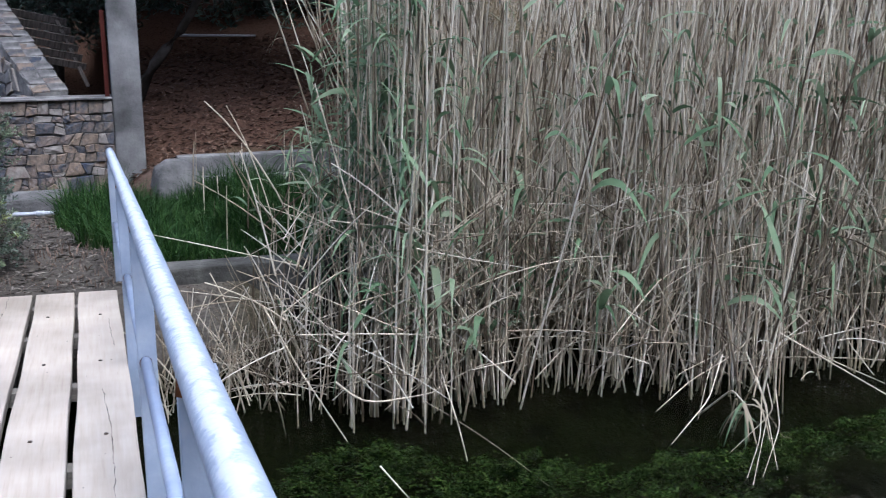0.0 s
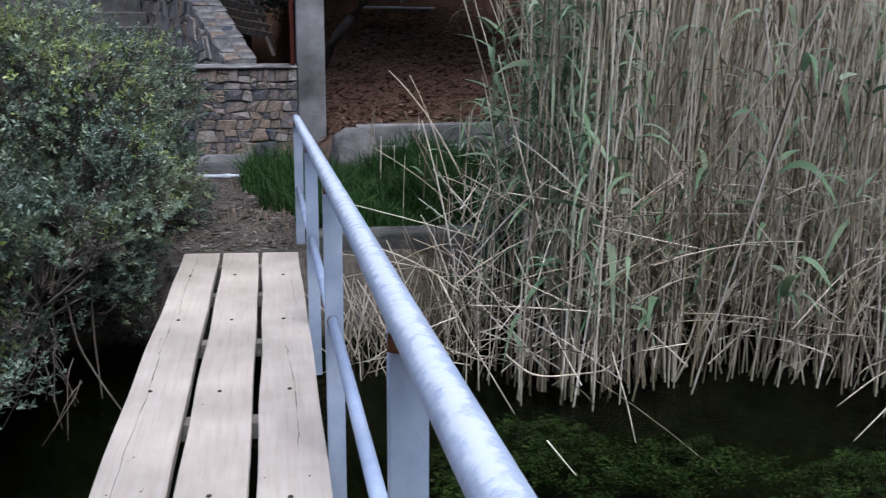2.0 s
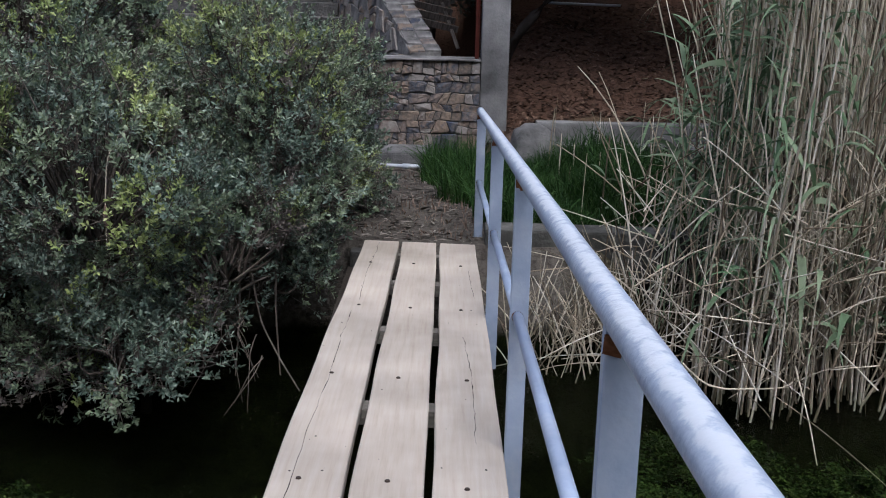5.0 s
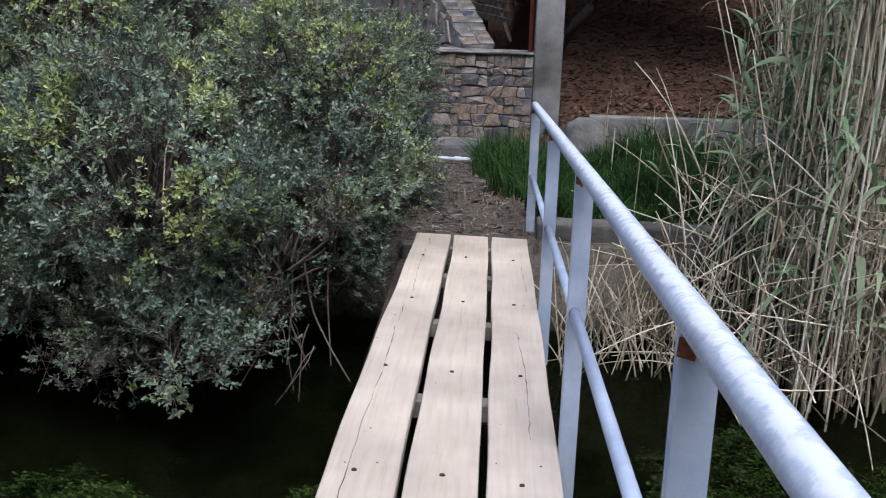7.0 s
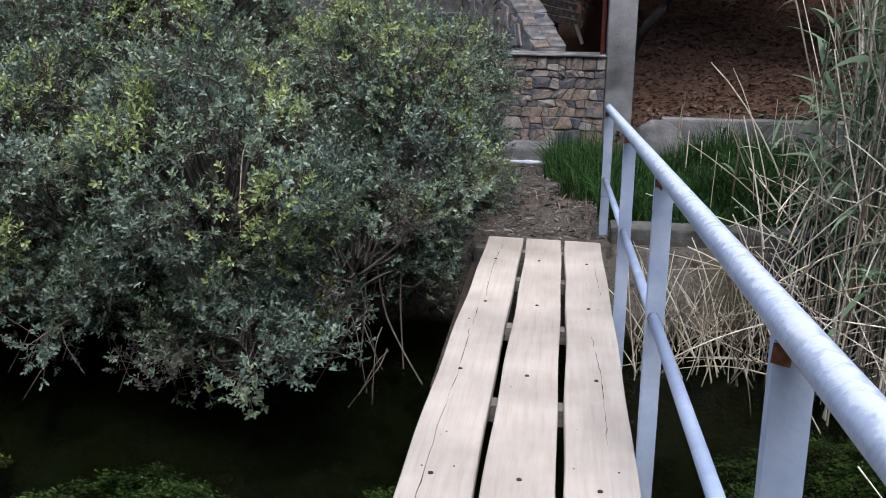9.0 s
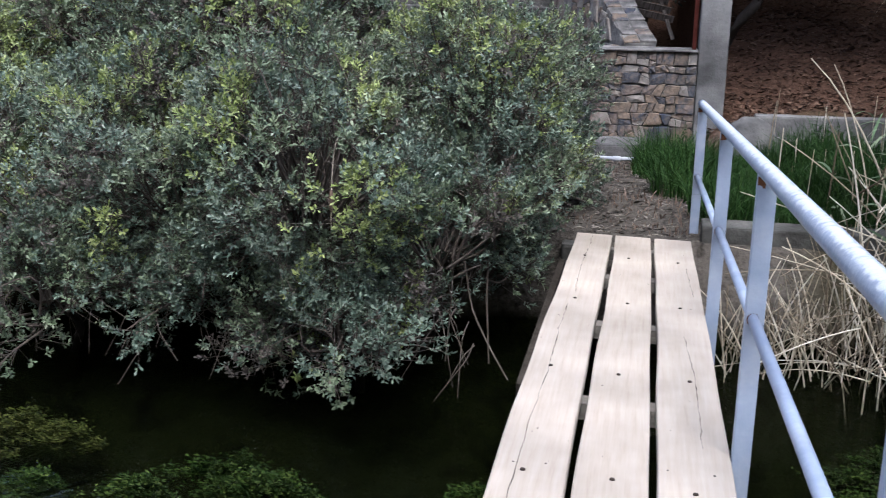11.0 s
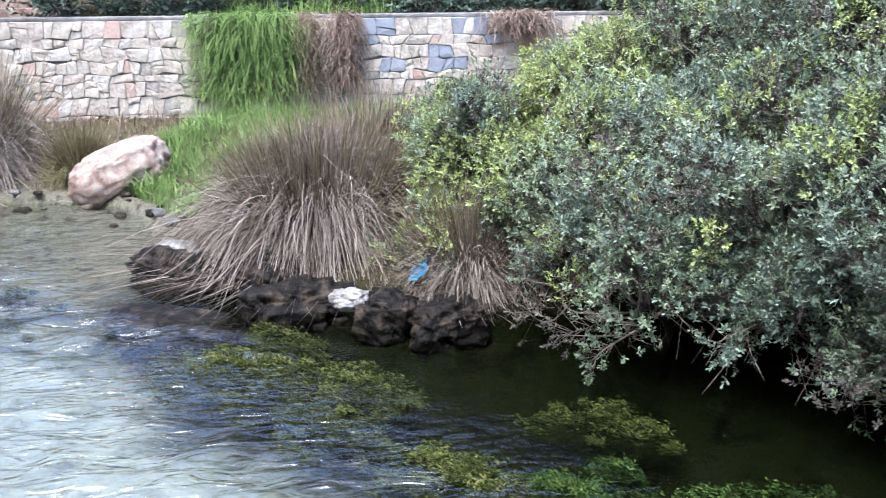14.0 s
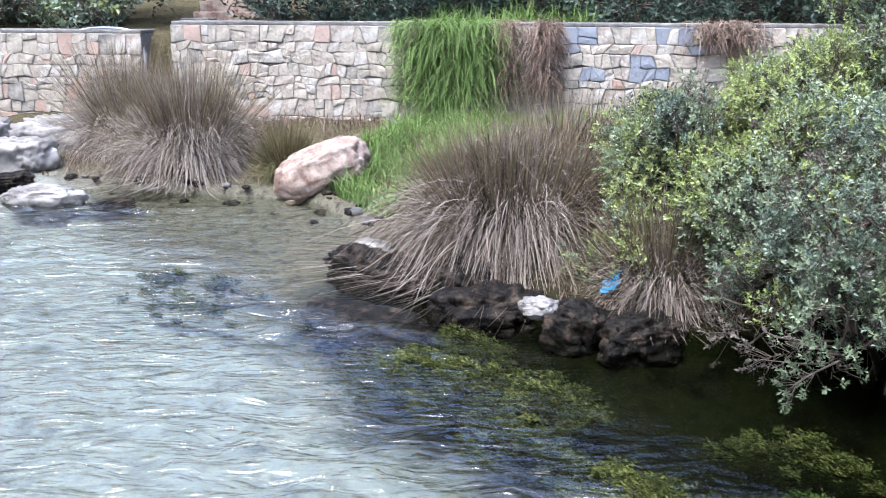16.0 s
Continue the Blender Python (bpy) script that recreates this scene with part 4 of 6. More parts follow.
def reed_bed():
    n = 3100
    x = rng.uniform(1.08, 7.2, n)
    depth = rng.random(n) ** 1.5
    y = reed_front(x) + 0.18 + 4.0 * depth + rng.normal(0, 0.13, n)
    thin = (x > 1.6 + 0.3 * np.maximum(y - 4.8, 0)) | (rng.random(n) < 0.16)
    x, y, depth = x[thin], y[thin], depth[thin]
    n = len(x)
    base = np.stack([x, y, np.where(depth < 0.25, -0.78, -0.5)], 1)
    wild = rng.random(n) < 0.5
    lean = rng.normal(0, 1, (n, 2)) * np.where(wild, 0.19, 0.05)[:, None]
    lean[:, 0] = np.where(x < 2.2, np.clip(lean[:, 0] * 0.5, -0.03, 0.12), lean[:, 0])
    way = unit(np.stack([lean[:, 0], lean[:, 1] - 0.02, np.ones(n)], 1))
    length = rng.uniform(2.5, 3.8, n)
    edge = (x < 1.62 + 0.3 * np.maximum(y - 4.8, 0))
    length = np.where(edge, rng.uniform(0.4, 1.15, n), length)
    length = np.where(~edge & (rng.random(n) < 0.22), rng.uniform(0.5, 1.8, n), length)
    bend = np.stack([rng.normal(0, 0.05, n), rng.normal(0, 0.05, n), np.zeros(n)], 1)
    bend[:, 0] = np.where(x < 2.2, np.abs(bend[:, 0]) * 0.5, bend[:, 0])
    paths = reed_path(base, way, length, bend)
    r0 = rng.uniform(0.004, 0.0088, n)
    up = tubes(paths, r0[:, None] * np.linspace(1, 0.6, 6), 5)
    # broken and leaning stems near the water
    m = 1300
    bx = rng.uniform(1.2, 6.2, m)
    by = reed_front(bx) + rng.uniform(-0.05, 0.75, m)
    bb = np.stack([bx, by, rng.uniform(-0.74, 0.5, m)], 1)
    ang, tilt = rng.uniform(0, 2 * np.pi, m), np.abs(rng.normal(0.7, 0.45, m))
    bw = unit(np.stack([np.cos(ang) * np.sin(tilt), np.sin(ang) * np.sin(tilt) * 0.5, np.cos(tilt)], 1))
    bl = rng.uniform(0.25, 1.05, m)
    bpaths = reed_path(bb, bw, bl, np.stack([rng.normal(0, 0.08, m), rng.normal(0, 0.05, m), rng.uniform(-0.3, 0.02, m)], 1))
    down = tubes(bpaths, rng.uniform(0.0025, 0.006, m)[:, None] * np.linspace(1, 0.55, 6), 5)
    # short dry clump at the end of the bank wall
    k = 170
    cb = np.stack([rng.uniform(0.55, 1.5, k), rng.uniform(4.75, 5.3, k), rng.uniform(-0.75, -0.45, k)], 1)
    cw = unit(np.stack([rng.normal(0.05, 0.4, k), rng.normal(-0.1, 0.3, k), np.ones(k)], 1))
    cp = reed_path(cb, cw, rng.uniform(0.25, 0.7, k), np.stack([rng.normal(0, 0.1, k), rng.normal(-0.06, 0.08, k), rng.uniform(-0.25, 0, k)], 1))
    down = merge(down, tubes(cp, rng.uniform(0.0025, 0.0055, k)[:, None] * np.linspace(1, 0.55, 6), 5))
    bed = thing("reed_bed", (3.5, 5.0, -0.6), "dense stand of dry buff reeds with a few green leaves, rooted in the water", "reeds", kind="stuff")
    part("stems", np_mesh("stems", *merge(up, down), True), M_REED, bed, "dry buff stems")

    def blades(k, sel, length, width, droop, zlo, zhi, material, name, label, rise=(0.2, 1.1)):
        i = rng.choice(sel, k)
        t = rng.uniform(zlo, zhi, k)
        p = np.stack([np.array([np.interp(t[j] * 5, range(6), paths[i[j], :, c]) for j in range(k)]) for c in range(3)], 1)
        a = rng.uniform(0, 2 * np.pi, k)
        out = np.stack([np.cos(a), np.sin(a), rng.uniform(*rise, k)], 1)
        ln = rng.uniform(*length, k)
        s = np.linspace(0, 1, 7)
        pp = p[:, None] + out[:, None] * (ln[:, None] * s)[..., None] + np.array([0, 0, -1.0]) * (droop * rng.uniform(0.3, 1.7, k)[:, None] * ln[:, None] * s ** 2.2)[..., None]
        w = rng.uniform(*width, k)[:, None] * np.array([0.5, 0.9, 1, 0.9, 0.7, 0.4, 0.03])
        side = unit(np.cross(out, [0, 0, 1.0]) + rng.normal(0, 0.35, (k, 3)))
        part(name, np_mesh(name, *ribbons(pp, w, side)), material, bed, label)

    allr = np.arange(n)
    front = np.where((y < reed_front(x) + 0.7) & (length > 2))[0]
    left = np.where((x < 2.1) & (x > 1.25) & (length > 1.0))[0]
    blades(850, front, (0.18, 0.42), (0.009, 0.03), 1.0, 0.15, 0.8, M_REEDLEAF, "green_leaves", "blue-green reed leaves")
    blades(520, left, (0.18, 0.38), (0.007, 0.017), 0.9, 0.25, 0.95, M_REEDLEAF, "green_leaves", "blue-green reed leaves")
    blades(1300, allr, (0.15, 0.45), (0.0025, 0.007), 1.2, 0.08, 0.9, M_REEDDRYLEAF, "dry_leaves", "dry buff leaves")
    # leafy green shoots at the edge by the low wall
    k = 34
    gy_ = rng.uniform(4.8, 6.0, k)
    gx_ = 1.42 + 0.22 * (gy_ - 4.8) + rng.uniform(0, 0.6, k)
    gb = np.stack([gx_, gy_, np.full(k, -0.4)], 1)
    gw = unit(np.stack([rng.normal(0.02, 0.04, k), rng.normal(0, 0.08, k), np.ones(k)], 1))
    gl_ = rng.uniform(1.3, 2.6, k) * np.where(gx_ - 0.22 * (gy_ - 4.8) < 1.6, 0.72, 1.0)
    gp = reed_path(gb, gw, gl_, np.stack([rng.normal(0.0, 0.02, k), rng.normal(0, 0.03, k), np.zeros(k)], 1))
    part("green_stems", np_mesh("green_stems", *tubes(gp, np.tile(np.linspace(0.006, 0.003, 6), (k, 1)), 5), True), M_REEDLEAF, bed, "thin green stems")
    q = 13
    t = np.tile(np.linspace(0.3, 1.0, q), (k, 1)) + rng.normal(0, 0.02, (k, q))
    at = gb[:, None] + (gp[:, -1] - gb)[:, None] * t[..., None]
    a = rng.uniform(0, 6.28, (k, 1)) + np.pi * np.arange(q) + rng.normal(0, 0.5, (k, q))
    out = np.stack([np.cos(a), np.sin(a), rng.uniform(0.3, 1.0, (k, q))], -1).reshape(-1, 3)
    at, ln = at.reshape(-1, 3), rng.uniform(0.16, 0.36, k * q)
    s = np.linspace(0, 1, 7)
    pp = at[:, None] + out[:, None] * (ln[:, None] * s)[..., None] + np.array([0, 0, -0.6]) * (rng.uniform(0.4, 1.6, k * q)[:, None] * ln[:, None] * s ** 2.2)[..., None]
    part("green_leaves", np_mesh("green_leaves", *ribbons(pp, rng.uniform(0.008, 0.018, k * q)[:, None] * np.array([0.5, 0.9, 1, 0.9, 0.7, 0.4, 0.03]), unit(np.cross(out, [0, 0, 1.0]) + rng.normal(0, 0.3, (k * q, 3))))), M_REEDLEAF, bed, "narrow green leaves")
    # tawny seed plumes
    k = 16
    px, pz = rng.uniform(1.75, 3.2, k), rng.uniform(1.25, 1.75, k)
    q = 150
    b0 = np.stack([px, np.full(k, 4.9) + rng.uniform(-0.1, 0.4, k), pz], 1)
    hang = unit(np.stack([rng.normal(0, 0.35, k), rng.normal(0, 0.3, k), np.full(k, 0.8)], 1))
    t = rng.random((k, q))
    pos = b0[:, None] + hang[:, None] * (t * 0.28)[..., None] + rng.normal(0, 0.02, (k, q, 3))
    wv = unit(hang[:, None] + rng.normal(0, 0.5, (k, q, 3)) + np.array([0, 0, -0.5]))
    part("plumes", np_mesh("plumes", *leaves(pos.reshape(-1, 3), wv.reshape(-1, 3), rng.normal(0, 1, (k * q, 3)), rng.uniform(0.03, 0.07, k * q), rng.uniform(0.003, 0.006, k * q))), M_PLUME, bed, "tawny seed plumes")
    return bed


reed_bed()
for pts, r in ((((1.13, 4.63, -0.011), (1.29, 4.42, -0.35), (1.5, 4.17, -0.712)), 0.009), (((1.49, 4.39, -0.435), (1.61, 4.33, -0.542), (1.72, 4.32, -0.563), (2.12, 4.42, -0.584), (2.21, 4.53, -0.521)), 0.011),
               (((2.12, 4.37, -0.436), (2.1, 4.01, -0.627), (2.06, 3.75, -0.733)), 0.008), (((1.55, 3.66, -0.648), (1.61, 3.34, -0.691)), 0.008),
               (((4.38, 4.56, 0.382), (4.61, 4.51, 0.381), (4.78, 4.41, 0.308), (5.08, 4.3, 0.129), (5.34, 4.2, -0.018), (5.55, 4.14, -0.207)), 0.010), (((4.4, 4.71, -0.312), (4.6, 4.51, -0.501), (4.85, 4.25, -0.648), (5.04, 3.99, -0.733)), 0.009),
               (((4.3, 4.41, -0.469), (4.08, 4.31, -0.543), (3.68, 4.15, -0.606), (3.39, 4.05, -0.733)), 0.010), (((4.14, 4.36, -0.416), (3.97, 4.31, -0.522), (3.58, 4.16, -0.563), (3.55, 4.16, -0.691)), 0.008),
               (((5.29, 4.5, 0.002), (5.21, 4.4, -0.217), (4.89, 4.25, -0.459), (5.04, 4.09, -0.712)), 0.009), (((1.52, 4.56, 0.475), (1.99, 4.51, 0.398), (2.46, 4.5, 0.334), (3.38, 4.52, 0.311)), 0.006),
               (((3.15, 4.21, -0.31), (3.57, 4.31, 0.069), (4.09, 4.36, 0.11), (4.61, 4.41, 0.046)), 0.007),
               (((3.73, 3.9, -0.363), (3.48, 3.64, -0.521), (3.15, 3.48, -0.68)), 0.008), (((3.66, 3.9, -0.416), (3.56, 3.79, -0.457), (3.48, 3.74, -0.68)), 0.006), (((3.89, 3.89, -0.363), (3.74, 3.48, -0.521), (3.49, 3.01, -0.68)), 0.006),
               (((3.96, 3.87, -0.522), (3.69, 3.38, -0.521), (3.28, 2.92, -0.691)), 0.005), (((3.79, 3.58, -0.521), (3.49, 3.17, -0.574), (3.3, 3, -0.691)), 0.005), (((4.12, 3.89, -0.268), (4.42, 3.58, -0.468), (4.74, 3.27, -0.68)), 0.008),
               (((4.04, 3.87, -0.574), (3.8, 3.48, -0.574), (3.39, 3.28, -0.68)), 0.005), (((3.82, 3.5, -0.457), (3.61, 3.17, -0.521), (3.38, 2.98, -0.69)), 0.005)):
    ob = strand("fallen_reed", pts, r * 0.65, r * 0.3, M_REED)
    tagged(ob, "bent dry reed stem fallen towards the water", "reed stem", "fallen reed stems")

# drooping green reed sprout over the water
sprout = thing("reed_sprout", (3.58, 3.45, -0.65), "small green-leaved reed sprout drooping into the water", "reed sprout")
strand("stem", [(3.62, 3.95, -0.75), (3.6, 3.6, -0.46), (3.55, 3.4, -0.47)], 0.006, 0.004, M_REED, sprout)
for k in range(16):
    a = rng.uniform(0, 6.28)
    o = np.array([3.55, 3.39, -0.47]) + rng.normal(0, 0.03, 3)
    L = rng.uniform(0.16, 0.32)
    s = np.linspace(0, 1, 7)[:, None]
    path = o + np.array([math.cos(a), math.sin(a) * 0.6 - 0.2, 0.25]) * L * s * 0.8 + np.array([0, 0, -1.1]) * L * s ** 2
    path[:, 2] = np.maximum(path[:, 2], -0.66)
    v, q = ribbons(path[None], rng.uniform(0.006, 0.012) * np.array([[0.5, 1, 1, 0.9, 0.7, 0.4, 0.05]]), unit(np.array([[-math.sin(a), math.cos(a), 0.3]])))
    part("leaf", np_mesh("leaf", v, q), M_REEDLEAF if k < 9 else M_REEDDRYLEAF, sprout)


# ---- shrubs ----
def shrub(name, lobes, sprays, leaf_len, seed, label, materials, shares=(0.6, 0.25, 0.08, 0.07), category="shrub", shoots=18, per=11, foot=None, reach=0.2, boughs=True, inner=0.35, group_=""):
    """Lobes (centre, radii) set with leafy sprays: each a fan of shoots, each shoot a rosette of leaves."""
    r = np.random.default_rng(seed)
    if not boughs:  # far growth: fewer, broader leaves
        shoots, per, leaf_len = 8, 6, leaf_len * 1.45
    cs, rs = np.array([l[0] for l in lobes], float), np.array([l[1] for l in lobes], float)
    area = (rs[:, 0] * rs[:, 1] + rs[:, 1] * rs[:, 2] + rs[:, 0] * rs[:, 2])
    m = sprays * 4
    pick = r.choice(len(lobes), m, p=area / area.sum())
    dirs = unit(r.normal(0, 1, (m, 3)))
    depth = np.where(r.random(m) < inner, r.uniform(0.55, 0.9, m), r.uniform(0.88, 1.08, m))
    pos = cs[pick] + dirs * rs[pick] * depth[:, None]
    w_ = 5.2 / max(1.0, rs.max())
    lump = np.sin(pos[:, 0] * w_ + 1.7 * np.sin(pos[:, 2] * w_ * 0.6 + seed)) * np.sin(pos[:, 2] * w_ * 1.1 + 1.5 * np.sin(pos[:, 0] * w_ * 0.7)) + 0.6 * np.sin(pos[:, 1] * w_ * 0.9 + pos[:, 0] * w_ * 0.5 + seed)
    pos = pos + dirs * (0.22 * rs[pick].mean(1) * lump)[:, None]
    inside = (depth > 0.7) & (lump < -0.45)
    hollow = np.sin(pos[:, 0] * 4.3 + 1.3 * np.sin(pos[:, 2] * 3.1 + seed)) * np.sin(pos[:, 2] * 4.9 + 1.1 * np.sin(pos[:, 0] * 3.7 + 0.5 * seed))
    inside |= (hollow < -0.62) & (depth > 0.62)
    for c, q in zip(cs, rs):
        inside |= (((pos - c) / q) ** 2).sum(1) < 0.3
    low = pos[:, 2] > (WATER + 0.12 if foot is None else foot)
    if foot is None:  # sparse and twiggy just over the water
        low &= r.random(m) < np.clip((pos[:, 2] - WATER) / 0.8, 0.25, 1.0)
    keep = np.where(~inside & low)[0][:sprays]
    pos, pick = pos[keep], pick[keep]
    nor = unit(dirs[keep] / rs[pick])
    n = len(pos)
    grow = unit(nor * 0.7 + np.array([0, 0, 0.7]) + r.normal(0, 0.28, (n, 3)))
    # shoots of each spray, fanned along it
    sh = (n, shoots)
    f = r.random(sh) ** 0.8
    size = reach * r.uniform(0.65, 1.35, n)
    off = r.normal(0, 1, (*sh, 3))
    off -= (off * grow[:, None]).sum(-1, keepdims=True) * grow[:, None]
    sb = pos[:, None] + grow[:, None] * (size[:, None] * (1.5 * f - 0.6))[..., None] + off * (size[:, None] * 0.42 * (1.1 - 0.55 * f))[..., None]
    way = unit(grow[:, None] * 0.8 + off * 0.5 + np.array([0, 0, 0.4]) + r.normal(0, 0.15, (*sh, 3)))
    # leaves of each shoot, spiralling
    lf = (n, shoots, per)
    t = np.broadcast_to(np.linspace(0.0, 1.0, per), lf)
    ang = np.broadcast_to(np.arange(per) * 2.4, lf) + r.uniform(0, 6.28, (*sh, 1))
    u = unit(np.cross(way, r.normal(0, 1, (*sh, 3))))
    v = np.cross(way, u)
    rad = u[:, :, None] * np.cos(ang)[..., None] + v[:, :, None] * np.sin(ang)[..., None]
    slen = r.uniform(0.9, 1.9, sh) * leaf_len
    lp = sb[:, :, None] + way[:, :, None] * (slen[..., None] * t)[..., None]
    lw = rad * (1.1 - 0.7 * t[..., None]) + way[:, :, None] * (0.3 + 0.8 * t[..., None]) + r.normal(0, 0.18, (*lf, 3))
    ll = leaf_len * r.uniform(0.6, 1.15, lf)
    lu = way[:, :, None] + r.normal(0, 0.25, (*lf, 3))
    body = thing(name, (cs[:, 0].mean(), cs[:, 1].mean(), gz(cs[:, 0].mean(), cs[:, 1].mean())), label, category, group_)
    # height term puts more young pale leaves on top, also standing for light
    patch = np.sin(pos[:, 0] * 4.7 + seed) * np.sin(pos[:, 1] * 4.1 + 1.3) * np.sin(pos[:, 2] * 5.3 + 0.6 * seed) + r.normal(0, 0.55, n) + (0.3 * (pos[:, 2] - pos[:, 2].mean()) if boughs else 0.0)
    cuts = np.quantile(patch, np.cumsum(shares)[:-1])
    kind = np.searchsorted(cuts, patch)
    for k, (m_, nm, lab) in enumerate(zip(materials, ("foliage", "olive_foliage", "faded_foliage", "young_foliage"), ("", "olive-green leaves", "faded brownish leaves", "yellow-green young leaves"))):
        sel = kind == k
        if sel.sum():
            lv = leaves(lp[sel].reshape(-1, 3), lw[sel].reshape(-1, 3), lu[sel].reshape(-1, 3), ll[sel].ravel(), ll[sel].ravel() * 0.43)
            part(nm, np_mesh(nm, *lv), m_, body, lab)
    # twigs from the boughs to each spray, and twiglets to the shoots
    root = cs[pick] + (pos - cs[pick]) * 0.3
    root[:, 2] -= 0.25 * rs[pick][:, 2]
    s = np.linspace(0, 1, 6)
    bow = r.normal(0, 0.07, (n, 3))
    tp = root[:, None] + (pos + grow * size[:, None] * 0.5 - root)[:, None] * s[:, None] + bow[:, None] * np.sin(s * np.pi)[:, None]
    tv = tubes(tp, np.tile(np.linspace(0.009, 0.003, 6), (n, 1)), 4)
    mid = pos[:, None] + grow[:, None] * (size[:, None] * (1.2 * f - 0.75))[..., None]
    wood = tv
    if boughs:
        wp = np.stack([mid, sb + way * slen[..., None] * 0.6], 2).reshape(-1, 2, 3)
        wood = merge(tv, tubes(wp, np.tile([0.0026, 0.0012], (len(wp), 1)), 3))
    part("twigwork", np_mesh("twigwork", *wood, True), M_TWIG, body, "grey forked twigs")["kind"] = "stuff"
    if boughs:
        c = cs.mean(0)
        for k in range(len(cs)):
            g = np.array([c[0] * 0.5 + cs[k, 0] * 0.5, c[1] * 0.5 + cs[k, 1] * 0.5, 0])
            g[2] = gz(g[0], g[1]) - 0.05
            strand("bough", [g, g + (cs[k] - g) * 0.5 + r.normal(0, 0.08, 3), cs[k], cs[k] + np.array([0, 0, rs[k, 2] * 0.5])], 0.035, 0.01, M_BARK, body)
    return body


GREY = (M_LEAF, M_LEAFOLIVE, M_LEAFBROWN, M_LEAFYELLOW)
DARK = (M_LEAFDARK, M_LEAFDARK, M_LEAFDARK, M_LEAFDARK)
shrub("shrub", [((-0.998, 5.59, 0.37), (0.55, 0.7, 0.8)), ((-1.86, 4.67, 0.304), (0.75, 0.85, 0.75)), ((-2.75, 4.78, 0.269), (0.8, 0.8, 0.75)), ((-1.35, 6.28, 0.519), (0.85, 0.8, 0.65)), ((-2.71, 6, 1.04), (0.9, 0.9, 0.75)),
                ((-1.71, 4.49, -0.351), (0.55, 0.5, 0.34)), ((-2.54, 4.49, -0.278), (0.6, 0.5, 0.4)), ((-1.12, 4.74, -0.044), (0.45, 0.55, 0.5)), ((-0.955, 5.09, -0.205), (0.32, 0.32, 0.3)), ((-1.5, 4.1, -0.414), (0.34, 0.3, 0.18)), ((-0.777, 6.58, 0.416), (0.5, 0.6, 0.55))],
      1650, 0.036, 11, "large grey-green leafy shrub overhanging the dark water", GREY, (0.46, 0.36, 0.06, 0.12), shoots=19, per=10)
shrub("shrub", [((-3.47, 4.69, 0.109), (0.65, 0.65, 0.75)), ((-4.09, 5.01, 0.106), (0.6, 0.65, 0.65)), ((-3.33, 6.3, 1.03), (0.95, 0.9, 0.95)), ((-4.34, 6.81, 1.03), (0.9, 0.9, 0.9)), ((-3.28, 4.14, -0.311), (0.45, 0.4, 0.33)), ((-3.9, 4.39, -0.312), (0.4, 0.35, 0.3))],
      1050, 0.036, 12, "grey-green shrub with bare twigs trailing over the water", GREY, (0.24, 0.46, 0.04, 0.26), shoots=19, per=10)
shrub("shrub", [((-4.56, 4.96, 0.208), (0.5, 0.5, 0.55)), ((-5.16, 4.92, 0.313), (0.5, 0.45, 0.4)), ((-5.6, 5.38, 0.258), (0.5, 0.5, 0.42)), ((-4.7, 5.73, 0.466), (0.6, 0.6, 0.6)), ((-5.28, 4.31, -0.292), (0.28, 0.22, 0.2))],
      620, 0.036, 13, "yellow-green leafy shrub between the rushes and the larger bush", GREY, (0.08, 0.34, 0.02, 0.56), shoots=19, per=10)

# seed head on a dry stalk that hangs in the shrub
stalk = thing("seed_stalk", (-1.53, 3.95, 0.4), "dry stalk with a pale seed head hanging in the shrub", "seed stalk")
strand("stem", [(-1.53, 4.2, 0.78), (-1.526, 4.0, 0.7), (-1.529, 3.95, 0.48), (-1.532, 3.95, 0.27)], 0.004, 0.003, M_REED, stalk)
bm = bmesh.new()
bmesh.ops.create_uvsphere(bm, u_segments=10, v_segments=8, radius=1, matrix=Matrix.Translation((-1.529, 3.95, 0.42)) @ Matrix.Diagonal((0.014, 0.014, 0.06, 1)))
part("seed_head", bm, M_DRYVINE, stalk)

# bare roots and twigs over the water under the shrubs
for k in range(60):
    x = rng.uniform(-4.0, -0.75)
    y0 = 4.4 + 0.2 * math.sin(x * 3) + rng.uniform(-0.1, 0.3)
    z0 = rng.uniform(-0.45, -0.15)
    a = rng.uniform(-0.8, 0.8)
    L = rng.uniform(0.2, 0.5)
    tip = (x + L * math.sin(a), y0 - L * rng.uniform(0.2, 0.8), max(-0.68, z0 - L * rng.uniform(0.3, 1.0)))
    ob = strand("twig", [(x, y0, z0), (x + 0.4 * L * math.sin(a) + rng.normal(0, 0.03), y0 - 0.2 * L, z0 - 0.15 * L), tip], 0.0035, 0.0014, M_TWIG, None, "", 5, 9)
    tagged(ob, "bare grey twig hanging from the shrub over the water", "twig", "trailing twigs")
for pts in (((-1.01, 4.89, -0.013), (-0.908, 4.7, -0.361), (-0.778, 4.57, -0.541), (-0.653, 4.47, -0.691)), ((-0.852, 4.93, -0.045), (-0.833, 4.78, -0.309), (-0.799, 4.7, -0.691)), ((-1.06, 4.89, -0.098), (-1.04, 4.73, -0.362), (-1.06, 4.68, -0.69))):
    tagged(strand("twig", pts, 0.008, 0.004, M_TWIG), "long bare root reaching from the shrub into the water", "twig", "trailing twigs")


